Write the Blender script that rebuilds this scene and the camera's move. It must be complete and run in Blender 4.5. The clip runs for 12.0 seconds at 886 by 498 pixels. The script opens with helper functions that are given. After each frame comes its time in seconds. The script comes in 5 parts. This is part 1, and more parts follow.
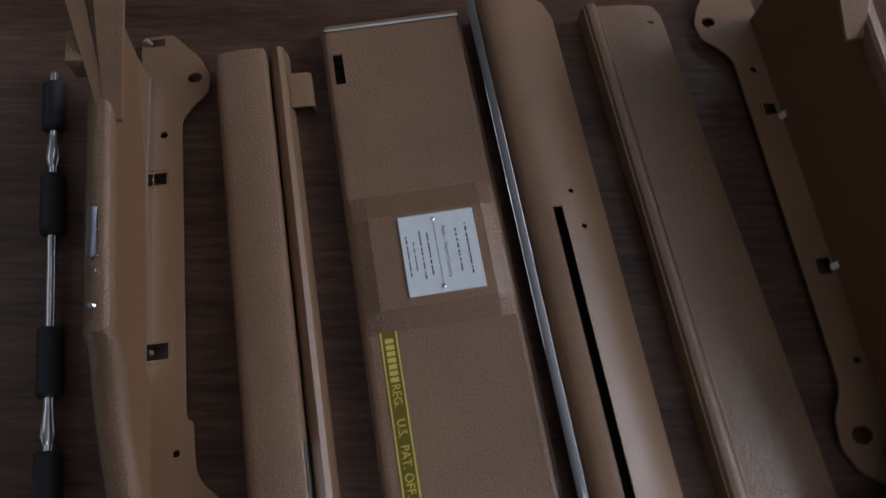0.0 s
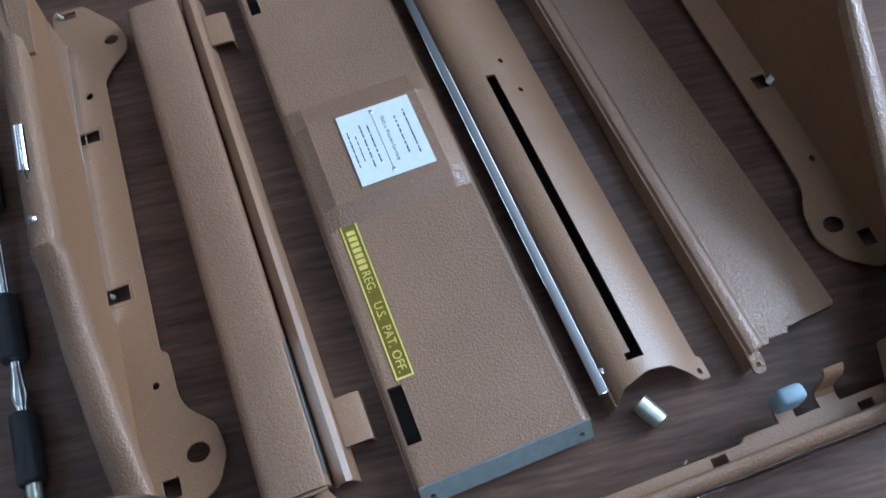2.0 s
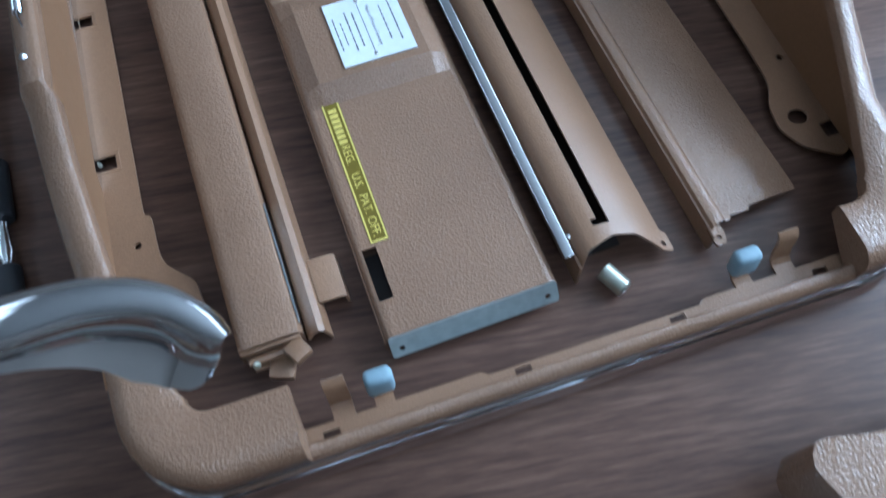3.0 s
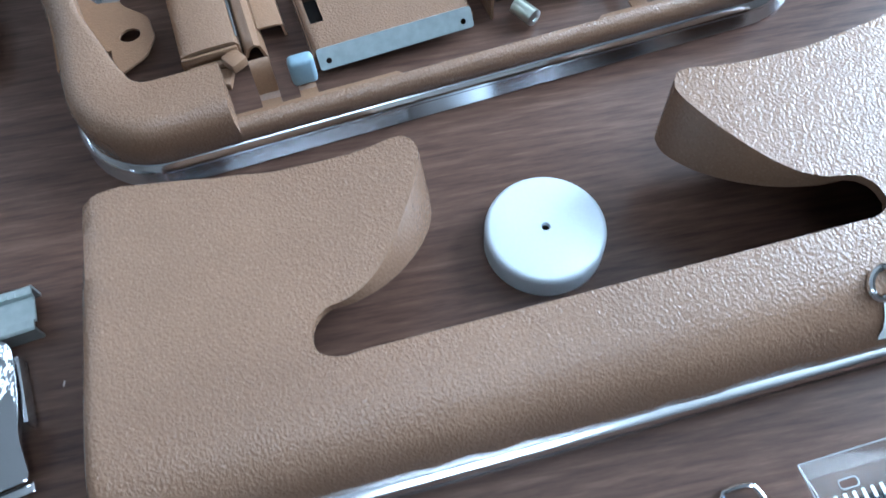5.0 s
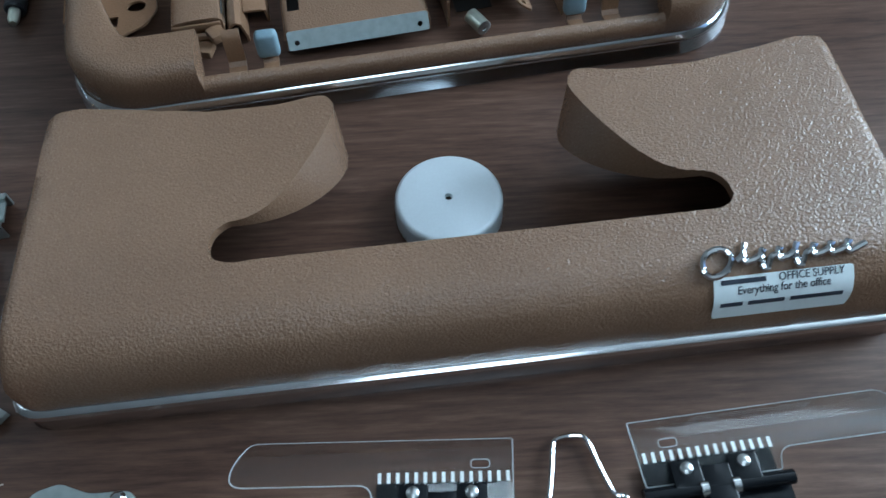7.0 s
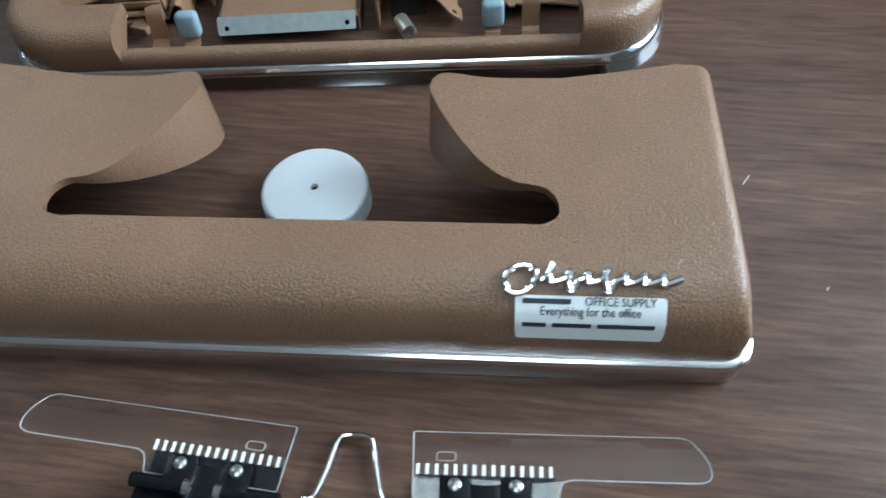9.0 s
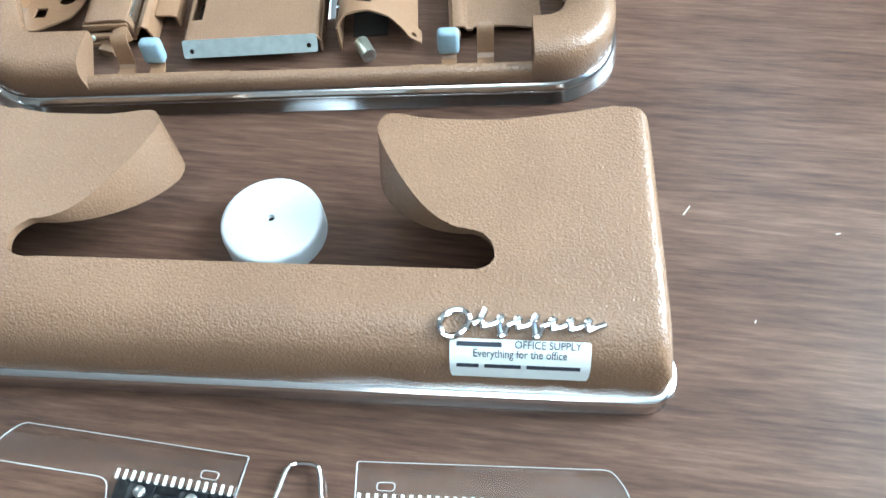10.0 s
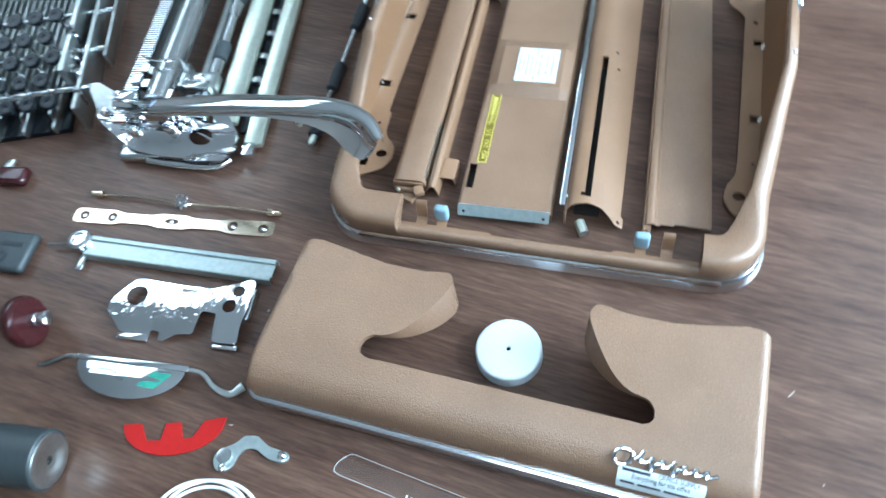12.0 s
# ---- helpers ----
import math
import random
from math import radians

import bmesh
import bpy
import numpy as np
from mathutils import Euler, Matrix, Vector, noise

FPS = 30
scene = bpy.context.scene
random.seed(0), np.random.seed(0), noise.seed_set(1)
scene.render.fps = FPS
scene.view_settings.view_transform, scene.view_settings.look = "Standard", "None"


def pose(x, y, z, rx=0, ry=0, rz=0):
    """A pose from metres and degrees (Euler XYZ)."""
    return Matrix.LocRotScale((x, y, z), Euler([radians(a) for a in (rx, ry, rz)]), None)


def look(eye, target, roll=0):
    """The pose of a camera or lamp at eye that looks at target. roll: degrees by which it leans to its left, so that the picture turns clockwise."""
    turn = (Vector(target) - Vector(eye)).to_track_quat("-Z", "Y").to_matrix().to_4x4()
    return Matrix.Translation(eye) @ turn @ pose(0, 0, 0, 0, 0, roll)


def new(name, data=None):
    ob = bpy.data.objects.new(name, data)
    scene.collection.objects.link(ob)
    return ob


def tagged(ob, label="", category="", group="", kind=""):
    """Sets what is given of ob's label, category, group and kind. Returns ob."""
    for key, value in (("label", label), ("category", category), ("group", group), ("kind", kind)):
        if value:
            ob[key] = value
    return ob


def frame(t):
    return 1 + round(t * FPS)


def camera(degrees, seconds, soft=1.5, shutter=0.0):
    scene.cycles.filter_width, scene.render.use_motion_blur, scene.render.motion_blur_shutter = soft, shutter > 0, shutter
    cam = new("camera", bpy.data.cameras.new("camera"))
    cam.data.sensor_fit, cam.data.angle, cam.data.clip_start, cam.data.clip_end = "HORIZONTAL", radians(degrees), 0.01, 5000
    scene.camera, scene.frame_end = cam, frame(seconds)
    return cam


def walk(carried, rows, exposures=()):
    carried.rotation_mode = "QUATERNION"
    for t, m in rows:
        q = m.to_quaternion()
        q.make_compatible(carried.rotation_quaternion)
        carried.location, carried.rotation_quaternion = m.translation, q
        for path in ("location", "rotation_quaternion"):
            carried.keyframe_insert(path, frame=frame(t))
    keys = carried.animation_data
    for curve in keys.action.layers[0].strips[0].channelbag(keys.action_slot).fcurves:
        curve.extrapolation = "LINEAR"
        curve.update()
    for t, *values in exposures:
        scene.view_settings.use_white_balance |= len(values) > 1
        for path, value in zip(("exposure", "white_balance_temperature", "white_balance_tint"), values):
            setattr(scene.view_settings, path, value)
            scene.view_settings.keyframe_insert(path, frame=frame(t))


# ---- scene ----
cam = camera(60.1, 12.0, shutter=0.5)
PATH = [
    (0, (-0.063, 0.134, 0.344), (-0.027, 0.859, -1.52), 2.3),
    (0.5, (-0.066, 0.108, 0.337), (-0.016, 0.879, -1.508), -3.0),
    (1, (-0.066, 0.096, 0.334), (0.035, 0.885, -1.502), -3.4),
    (1.5, (-0.064, 0.083, 0.323), (0.057, 0.89, -1.504), -3.7),
    (2, (-0.062, 0.065, 0.311), (0.051, 0.901, -1.503), -5.3),
    (2.5, (-0.065, 0.049, 0.306), (0.037, 0.873, -1.513), -4.7),
    (3, (-0.066, 0.008, 0.297), (0.065, 0.857, -1.509), -2.7),
    (3.5, (-0.068, -0.038, 0.289), (0.058, 0.871, -1.488), -3.4),
    (3.7, (-0.062, -0.055, 0.292), (0.056, 0.815, -1.505), -4.1),
    (5.3, (-0.051, -0.146, 0.26), (0.059, 0.835, -1.479), -4.6),
    (5.5, (-0.048, -0.157, 0.26), (0.052, 0.868, -1.455), -5.3),
    (6, (-0.043, -0.176, 0.259), (0.047, 0.868, -1.445), -5.1),
    (6.5, (-0.024, -0.184, 0.267), (0.005, 0.881, -1.425), -4.2),
    (7, (-0.001, -0.189, 0.272), (-0.007, 0.888, -1.413), -3.2),
    (7.2, (0.003, -0.186, 0.274), (0.021, 0.861, -1.43), -1.6),
    (8.8, (0.088, -0.196, 0.258), (-0.132, 0.927, -1.382), -4.7),
    (9, (0.097, -0.194, 0.259), (-0.144, 0.935, -1.375), -5.2),
    (9.5, (0.114, -0.184, 0.268), (-0.106, 0.913, -1.389), -4.2),
    (10, (0.119, -0.174, 0.287), (-0.122, 0.866, -1.404), -6.0),
    (10.5, (0.111, -0.168, 0.305), (-0.152, 0.84, -1.402), -7.6),
    (11, (0.098, -0.177, 0.352), (-0.262, 0.848, -1.327), -10.7),
    (11.5, (0.082, -0.182, 0.418), (-0.387, 0.776, -1.273), -14.5),
    (11.7, (0.082, -0.191, 0.453), (-0.421, 0.751, -1.238), -14.1),
    (12, (0.092, -0.201, 0.494), (-0.475, 0.727, -1.185), -12.3),
]
EXPOSURES = [
    (0.0, -1.06, 6100, 17), (0.5, -0.90, 5800, 16), (1.0, -0.46, 5500, 13), (1.5, 0.30, 5200, 8), (2.0, 0.38, 5000, 6), (2.5, 0.50, 4850, 4), (3.5, 0.72, 4900, 4), (5.5, 1.22, 5000, 3),
    (6.0, 0.92, 5000, 1), (6.5, 0.60, 5000, 0), (7.0, 0.10, 5200, -1), (9.0, 0.58, 5700, 2), (9.5, 1.10, 5850, 1), (10.0, 1.68, 5650, -2), (10.5, 1.70, 5500, -1), (11.5, 1.58, 5200, -2), (12.0, 1.52, 5100, -3),
]
walk(cam, [(t, look(eye, target, roll)) for t, eye, target, roll in PATH], EXPOSURES)

# ---- light and room ----
world = bpy.data.worlds.new("world")
scene.world = world
world.use_nodes = True
wn = world.node_tree
sky = wn.nodes.new("ShaderNodeTexSky")
sky.sky_type, sky.sun_disc = "NISHITA", False
sky.sun_elevation, sky.sun_rotation = radians(35), radians(60)
wn.links.new(sky.outputs[0], wn.nodes["Background"].inputs[0])
wn.nodes["Background"].inputs[1].default_value = 0.1
LAMP_POWER = 3.6      # ceiling diffusers, emission strength
WINDOW_POWER = 118.0   # daylight in the window opening, watts


# ---- materials ----
def base_mat(name):
    m = bpy.data.materials.new(name)
    m.use_nodes = True
    nt = m.node_tree
    return m, nt, nt.nodes["Principled BSDF"]


def node(nt, kind, **values):
    n = nt.nodes.new(kind)
    for k, v in values.items():
        n.inputs[k].default_value = v
    return n


def coords(nt, scale=(1, 1, 1), turn=0.0):
    tc = nt.nodes.new("ShaderNodeTexCoord")
    mp = nt.nodes.new("ShaderNodeMapping")
    mp.inputs["Scale"].default_value = scale
    mp.inputs["Rotation"].default_value = (0, 0, turn)
    mp.inputs["Location"].default_value = (0.131, 0.277, 0.413)
    nt.links.new(tc.outputs["Object"], mp.inputs["Vector"])
    return mp.outputs[0]


def ramp(nt, fac, stops):
    r = nt.nodes.new("ShaderNodeValToRGB")
    while len(r.color_ramp.elements) < len(stops):
        r.color_ramp.elements.new(0.5)
    for e, (p, c) in zip(r.color_ramp.elements, stops):
        e.position, e.color = p, (*c, 1)
    nt.links.new(fac, r.inputs[0])
    return r.outputs[0]


def simple(name, color, rough=0.5, metal=0.0, grain=300.0, vary=0.12, bump=0.05, spec=0.5, coat=0.0, dist=0.0004):
    """A surface with fine grain and broad stains."""
    m, nt, p = base_mat(name)
    v = coords(nt)
    fine = node(nt, "ShaderNodeTexNoise", Scale=grain, Detail=4.0)
    broad = node(nt, "ShaderNodeTexNoise", Scale=grain / 14, Detail=3.0)
    for n in (fine, broad):
        nt.links.new(v, n.inputs["Vector"])
    mix = nt.nodes.new("ShaderNodeMath")
    mix.operation = "ADD"
    nt.links.new(fine.outputs[0], mix.inputs[0])
    nt.links.new(broad.outputs[0], mix.inputs[1])
    half = nt.nodes.new("ShaderNodeMath")
    half.operation = "MULTIPLY"
    half.inputs[1].default_value = 0.5
    nt.links.new(mix.outputs[0], half.inputs[0])
    lo = tuple(c * (1 - vary) for c in color)
    hi = tuple(min(1, c * (1 + vary)) for c in color)
    nt.links.new(ramp(nt, half.outputs[0], [(0.3, lo), (0.7, hi)]), p.inputs["Base Color"])
    p.inputs["Metallic"].default_value = metal
    p.inputs["Specular IOR Level"].default_value = spec
    p.inputs["Coat Weight"].default_value = coat
    rr = nt.nodes.new("ShaderNodeMapRange")
    rr.inputs["To Min"].default_value, rr.inputs["To Max"].default_value = rough * 0.8, min(1, rough * 1.2)
    nt.links.new(broad.outputs[0], rr.inputs[0])
    nt.links.new(rr.outputs[0], p.inputs["Roughness"])
    if bump:
        b = node(nt, "ShaderNodeBump", Strength=bump, Distance=dist)
        nt.links.new(fine.outputs[0], b.inputs["Height"])
        nt.links.new(b.outputs[0], p.inputs["Normal"])
    return m


def hammered(name, color, cell=1300.0, strength=0.52, rough=0.23):
    """Wrinkle-finish baked enamel: rounded bumps of one to three millimetres."""
    m, nt, p = base_mat(name)
    v = coords(nt)
    warp = node(nt, "ShaderNodeTexNoise", Scale=cell, Detail=2.0, Roughness=0.5, Distortion=0.6)
    vor = nt.nodes.new("ShaderNodeTexVoronoi")
    vor.feature = "SMOOTH_F1"
    vor.inputs["Scale"].default_value = cell * 0.75
    broad = node(nt, "ShaderNodeTexNoise", Scale=14.0, Detail=3.0)
    for n in (warp, vor, broad):
        nt.links.new(v, n.inputs["Vector"])
    add = nt.nodes.new("ShaderNodeMath")
    add.operation = "SUBTRACT"
    nt.links.new(warp.outputs[0], add.inputs[0])
    nt.links.new(vor.outputs["Distance"], add.inputs[1])
    lo, hi = tuple(c * 0.88 for c in color), tuple(c * 1.1 for c in color)
    tone = ramp(nt, broad.outputs[0], [(0.3, lo), (0.7, hi)])
    # glints and shade painted into the colour: paler wrinkle tops, darker hollows
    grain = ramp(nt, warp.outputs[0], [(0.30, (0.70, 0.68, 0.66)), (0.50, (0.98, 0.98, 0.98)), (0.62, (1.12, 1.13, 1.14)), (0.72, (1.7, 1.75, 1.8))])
    glinting = nt.nodes.new("ShaderNodeMix")
    glinting.data_type, glinting.blend_type = "RGBA", "MULTIPLY"
    glinting.inputs[0].default_value = 0.32
    nt.links.new(tone, glinting.inputs[6])
    nt.links.new(grain, glinting.inputs[7])
    nt.links.new(glinting.outputs[2], p.inputs["Base Color"])
    b = node(nt, "ShaderNodeBump", Strength=strength, Distance=0.0005)
    nt.links.new(add.outputs[0], b.inputs["Height"])
    nt.links.new(b.outputs[0], p.inputs["Normal"])
    p.inputs["Roughness"].default_value = rough
    p.inputs["Specular IOR Level"].default_value = 0.55
    return m


def wood_top():
    """Dark walnut laminate with long fine grain along x, satin lacquer and small scratches."""
    m, nt, p = base_mat("walnut_laminate")
    v = coords(nt, (0.8, 9.0, 9.0), radians(-3))
    fine = node(nt, "ShaderNodeTexNoise", Scale=44.0, Detail=6.0, Roughness=0.72)
    band = node(nt, "ShaderNodeTexNoise", Scale=5.5, Detail=4.0, Roughness=0.55)
    for n in (fine, band):
        nt.links.new(v, n.inputs["Vector"])
    mix = nt.nodes.new("ShaderNodeMix")
    mix.inputs[0].default_value = 0.42
    nt.links.new(fine.outputs[0], mix.inputs[2])
    nt.links.new(band.outputs[0], mix.inputs[3])
    colour = ramp(nt, mix.outputs[0], [(0.30, (0.026, 0.013, 0.010)), (0.44, (0.066, 0.036, 0.025)), (0.54, (0.092, 0.052, 0.036)), (0.68, (0.150, 0.092, 0.064))])
    mv = coords(nt)
    nt.links.new(colour, p.inputs["Base Color"])
    smear = node(nt, "ShaderNodeTexNoise", Scale=16.0, Detail=5.0)
    nt.links.new(mv, smear.inputs["Vector"])
    rr = nt.nodes.new("ShaderNodeMapRange")
    rr.inputs["To Min"].default_value, rr.inputs["To Max"].default_value = 0.27, 0.34
    nt.links.new(smear.outputs[0], rr.inputs[0])
    nt.links.new(rr.outputs[0], p.inputs["Roughness"])
    b = node(nt, "ShaderNodeBump", Strength=0.06, Distance=0.0003)
    nt.links.new(fine.outputs[0], b.inputs["Height"])
    nt.links.new(b.outputs[0], p.inputs["Normal"])
    p.inputs["Specular IOR Level"].default_value = 0.27
    return m


BROWN = (0.215, 0.130, 0.080)
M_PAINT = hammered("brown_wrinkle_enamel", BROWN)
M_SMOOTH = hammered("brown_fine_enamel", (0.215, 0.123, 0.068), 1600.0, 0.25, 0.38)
M_INNER = simple("brown_inner_paint", (0.185, 0.100, 0.050), 0.6, 0, 500, 0.1, 0.1, 0.25)
M_CHROME = simple("chrome", (0.80, 0.81, 0.83), 0.07, 1.0, 120, 0.04, 0.02)
M_WAVY = simple("pressed_wavy_chrome", (0.80, 0.81, 0.83), 0.06, 1.0, 52, 0.03, 0.55, dist=0.0022)
M_WORN = simple("worn_chrome", (0.66, 0.68, 0.69), 0.2, 1.0, 200, 0.12, 0.08)
M_STEEL = simple("brushed_steel", (0.52, 0.54, 0.53), 0.3, 1.0, 260, 0.15, 0.1)
M_ZINC = simple("zinc_plated_steel", (0.40, 0.46, 0.46), 0.4, 0.7, 240, 0.2, 0.1)
M_TRIM = simple("polished_trim", (0.78, 0.79, 0.81), 0.13, 1.0, 160, 0.05, 0.03)
M_DULL = simple("dull_plated_steel", (0.44, 0.49, 0.48), 0.38, 0.85, 240, 0.18, 0.1)
M_ALU = simple("satin_aluminium", (0.70, 0.76, 0.80), 0.5, 0.25, 900, 0.04, 0.06)
M_BRASS = simple("yellowish_plating", (0.60, 0.63, 0.54), 0.32, 0.9, 200, 0.12, 0.05)
M_COPPER = simple("nickelled_brass", (0.86, 0.72, 0.55), 0.16, 1.0, 200, 0.06, 0.03)
M_RUBBER = simple("black_rubber", (0.016, 0.018, 0.022), 0.55, 0, 400, 0.2, 0.15)
M_GREYRUB = simple("grey_rubber", (0.030, 0.036, 0.038), 0.5, 0, 300, 0.2, 0.1)
M_BLUE = simple("blue_grey_rubber", (0.22, 0.31, 0.36), 0.6, 0, 500, 0.1, 0.1)
M_BLACK = simple("black_enamel", (0.007, 0.008, 0.010), 0.2, 0, 200, 0.15, 0.03, 0.25)
# near-black that paints the shade inside holes and slots
M_SHADE = simple("void_shade", (0.012, 0.010, 0.009), 0.7, 0, 200, 0.1, 0.0)
M_LABEL = simple("silver_label", (0.74, 0.79, 0.83), 0.3, 0.2, 250, 0.07, 0.03)
M_INK = simple("dark_print", (0.025, 0.032, 0.05), 0.5, 0, 600, 0.1, 0.0)
M_GOLD = simple("dark_olive_foil", (0.150, 0.112, 0.010), 0.35, 0.2, 300, 0.15, 0.05)
M_GOLDINK = simple("yellow_print", (0.66, 0.54, 0.13), 0.4, 0.1, 500, 0.1, 0.0)
M_CARD = simple("pale_blue_white_card", (0.78, 0.85, 0.86), 0.45, 0, 300, 0.05, 0.03)
M_RED = simple("red_card", (0.31, 0.006, 0.005), 0.55, 0, 300, 0.1, 0.05, 0.25)
M_CORD = simple("white_cord", (0.72, 0.70, 0.66), 0.6, 0, 900, 0.08, 0.2)
M_MAROON = simple("maroon_bakelite", (0.035, 0.008, 0.009), 0.18, 0, 200, 0.2, 0.03)
M_WHITE = simple("white_paint_marks", (0.75, 0.77, 0.76), 0.5, 0, 400, 0.05, 0.0)
M_TEAL = simple("mottled_green", (0.10, 0.38, 0.28), 0.25, 0.4, 90, 0.6, 0.05)
M_TABLE = wood_top()
M_CHIP = simple("bare_chip", (0.42, 0.37, 0.32), 0.7, 0, 900, 0.1, 0.0)
M_WALL = simple("tan_wall_paint", (0.24, 0.22, 0.20), 0.8, 0, 60, 0.05, 0.05)
M_CEIL = simple("white_ceiling_board", (0.50, 0.50, 0.49), 0.85, 0, 80, 0.05, 0.1)
M_FLOOR = simple("grey_carpet", (0.11, 0.11, 0.12), 0.95, 0, 300, 0.25, 0.4)


def clear_plastic():
    m, nt, p = base_mat("clear_plastic")
    p.inputs["Base Color"].default_value = (0.93, 0.95, 0.95, 1)
    p.inputs["Roughness"].default_value = 0.06
    p.inputs["Transmission Weight"].default_value = 1.0
    p.inputs["IOR"].default_value = 1.47
    n = node(nt, "ShaderNodeTexNoise", Scale=55.0, Detail=3.0)
    nt.links.new(coords(nt, (0.15, 1, 1)), n.inputs["Vector"])
    b = node(nt, "ShaderNodeBump", Strength=0.12, Distance=0.0006)
    nt.links.new(n.outputs[0], b.inputs["Height"])
    nt.links.new(b.outputs[0], p.inputs["Normal"])
    return m


def glow(name, color, strength):
    m, nt, p = base_mat(name)
    p.inputs["Base Color"].default_value = (0.8, 0.8, 0.8, 1)
    p.inputs["Emission Color"].default_value = (*color, 1)
    p.inputs["Emission Strength"].default_value = strength
    return m


M_CLEAR = clear_plastic()
# pale grey that paints the light caught by cut plastic edges
M_EDGE = simple("plastic_edge_glint", (0.36, 0.37, 0.37), 0.35, 0, 400, 0.1, 0.05)
M_GLOW = glow("fluorescent_diffuser", (0.93, 0.97, 1.0), LAMP_POWER)
M_GLOW_FAR = glow("dim_fluorescent_diffuser", (0.93, 0.97, 1.0), LAMP_POWER * 0.42)


# ---- mesh helpers ----
def part(name, bm, material, parent=None, label="", smooth=True):
    """Links a bmesh (or a ready mesh) as one object under a thing."""
    if isinstance(bm, bmesh.types.BMesh):
        me = bpy.data.meshes.new(name)
        bm.normal_update()
        bm.to_mesh(me)
        bm.free()
    else:
        me = bm
    me.materials.clear()
    me.materials.append(material)
    if smooth:
        me.shade_smooth()
        me.set_sharp_from_angle(angle=radians(38))
    ob = new(name, me)
    ob.parent = parent
    if label:
        tagged(ob, label)
    return ob


def thing(name, x, y, yaw, label, category, group="", z=0.0, kind=""):
    e = new(name)
    e.empty_display_size = 0.02
    e.matrix_basis = pose(x, y, z, 0, 0, yaw)
    return tagged(e, label, category, group, kind)


def add_box(bm, x0, x1, y0, y1, z0, z1, bevel=0.0, seg=2, m=None):
    r = bmesh.ops.create_cube(bm, size=1)
    vs = r["verts"]
    for v in vs:
        v.co = Vector(((x0 + x1) / 2 + v.co.x * (x1 - x0), (y0 + y1) / 2 + v.co.y * (y1 - y0), (z0 + z1) / 2 + v.co.z * (z1 - z0)))
    if bevel:
        es = list({e for v in vs for e in v.link_edges})
        out = bmesh.ops.bevel(bm, geom=es, offset=bevel, segments=seg, affect="EDGES", profile=0.5)
        vs = out["verts"]
    if m is not None:
        for v in vs:
            v.co = m @ v.co
    return bm


def box(*a, **k):
    return add_box(bmesh.new(), *a, **k)


def add_rings(bm, rings, closed=True, caps=True):
    """Skins a list of rings of points."""
    rows = [[bm.verts.new(p) for p in r] for r in rings]
    n = len(rows[0])
    for a, b in zip(rows, rows[1:]):
        for i in range(n if closed else n - 1):
            j = (i + 1) % n
            bm.faces.new((a[i], a[j], b[j], b[i]))
    if caps and closed:
        bm.faces.new(rows[0][::-1])
        bm.faces.new(rows[-1])
    bmesh.ops.recalc_face_normals(bm, faces=bm.faces[:])
    return bm


def add_lathe(bm, profile, m=None, n=40):
    """Turns (radius, z) round z."""
    rings = [[Vector((r * math.cos(2 * math.pi * i / n), r * math.sin(2 * math.pi * i / n), z)) for i in range(n)] for r, z in profile]
    if m is not None:
        rings = [[m @ p for p in r] for r in rings]
    return add_rings(bm, rings)


def lathe(profile, m=None, n=40):
    return add_lathe(bmesh.new(), profile, m, n)


def smooth_path(pts, steps=8):
    pts = [Vector(p) for p in pts]
    out = []
    for i in range(len(pts) - 1):
        a, b, c, d = pts[max(i - 1, 0)], pts[i], pts[i + 1], pts[min(i + 2, len(pts) - 1)]
        for k in range(steps):
            t = k / steps
            out.append(0.5 * ((2 * b) + (c - a) * t + (2 * a - 5 * b + 4 * c - d) * t * t + (3 * b - a - 3 * c + d) * t ** 3))
    return out + [pts[-1]]


def add_tube(bm, pts, radius, n=10, flat=1.0, up=(0, 0, 1)):
    """A round (or flattened) bar along a path; radius may be a list."""
    pts = [Vector(p) for p in pts]
    rings = []
    for i, p in enumerate(pts):
        d = (pts[min(i + 1, len(pts) - 1)] - pts[max(i - 1, 0)]).normalized()
        u = Vector(up)
        if abs(d.dot(u)) > 0.95:
            u = Vector((1, 0, 0))
        s = d.cross(u).normalized()
        w = s.cross(d)
        r = radius[i] if isinstance(radius, (list, tuple)) else radius
        rings.append([p + s * r * math.cos(2 * math.pi * k / n) + w * r * (flat[i] if isinstance(flat, list) else flat) * math.sin(2 * math.pi * k / n) for k in range(n)])
    return add_rings(bm, rings)


def tube(pts, radius, n=10, flat=1.0, up=(0, 0, 1)):
    return add_tube(bmesh.new(), pts, radius, n, flat, up)


def rounded(pts, r, n=5):
    """A polygon with its corners rounded; r may be a list."""
    out = []
    for i, p in enumerate(pts):
        p = Vector(p)
        a, b = Vector(pts[i - 1]), Vector(pts[(i + 1) % len(pts)])
        rr = r[i] if isinstance(r, (list, tuple)) else r
        da, db = (a - p), (b - p)
        rr_a, rr_b = min(rr, da.length * 0.48), min(rr, db.length * 0.48)
        if rr <= 1e-6:
            out.append(p)
            continue
        pa, pb = p + da.normalized() * rr_a, p + db.normalized() * rr_b
        for k in range(n + 1):
            t = k / n
            out.append(pa * (1 - t) ** 2 + p * 2 * t * (1 - t) + pb * t * t)
    return [(q.x, q.y) for q in out]


def circle(x, y, r, n=20, ry=None):
    ry = ry or r
    return [(x + r * math.cos(2 * math.pi * i / n), y + ry * math.sin(2 * math.pi * i / n)) for i in range(n)]


def rect(x0, x1, y0, y1):
    return [(x0, y0), (x1, y0), (x1, y1), (x0, y1)]


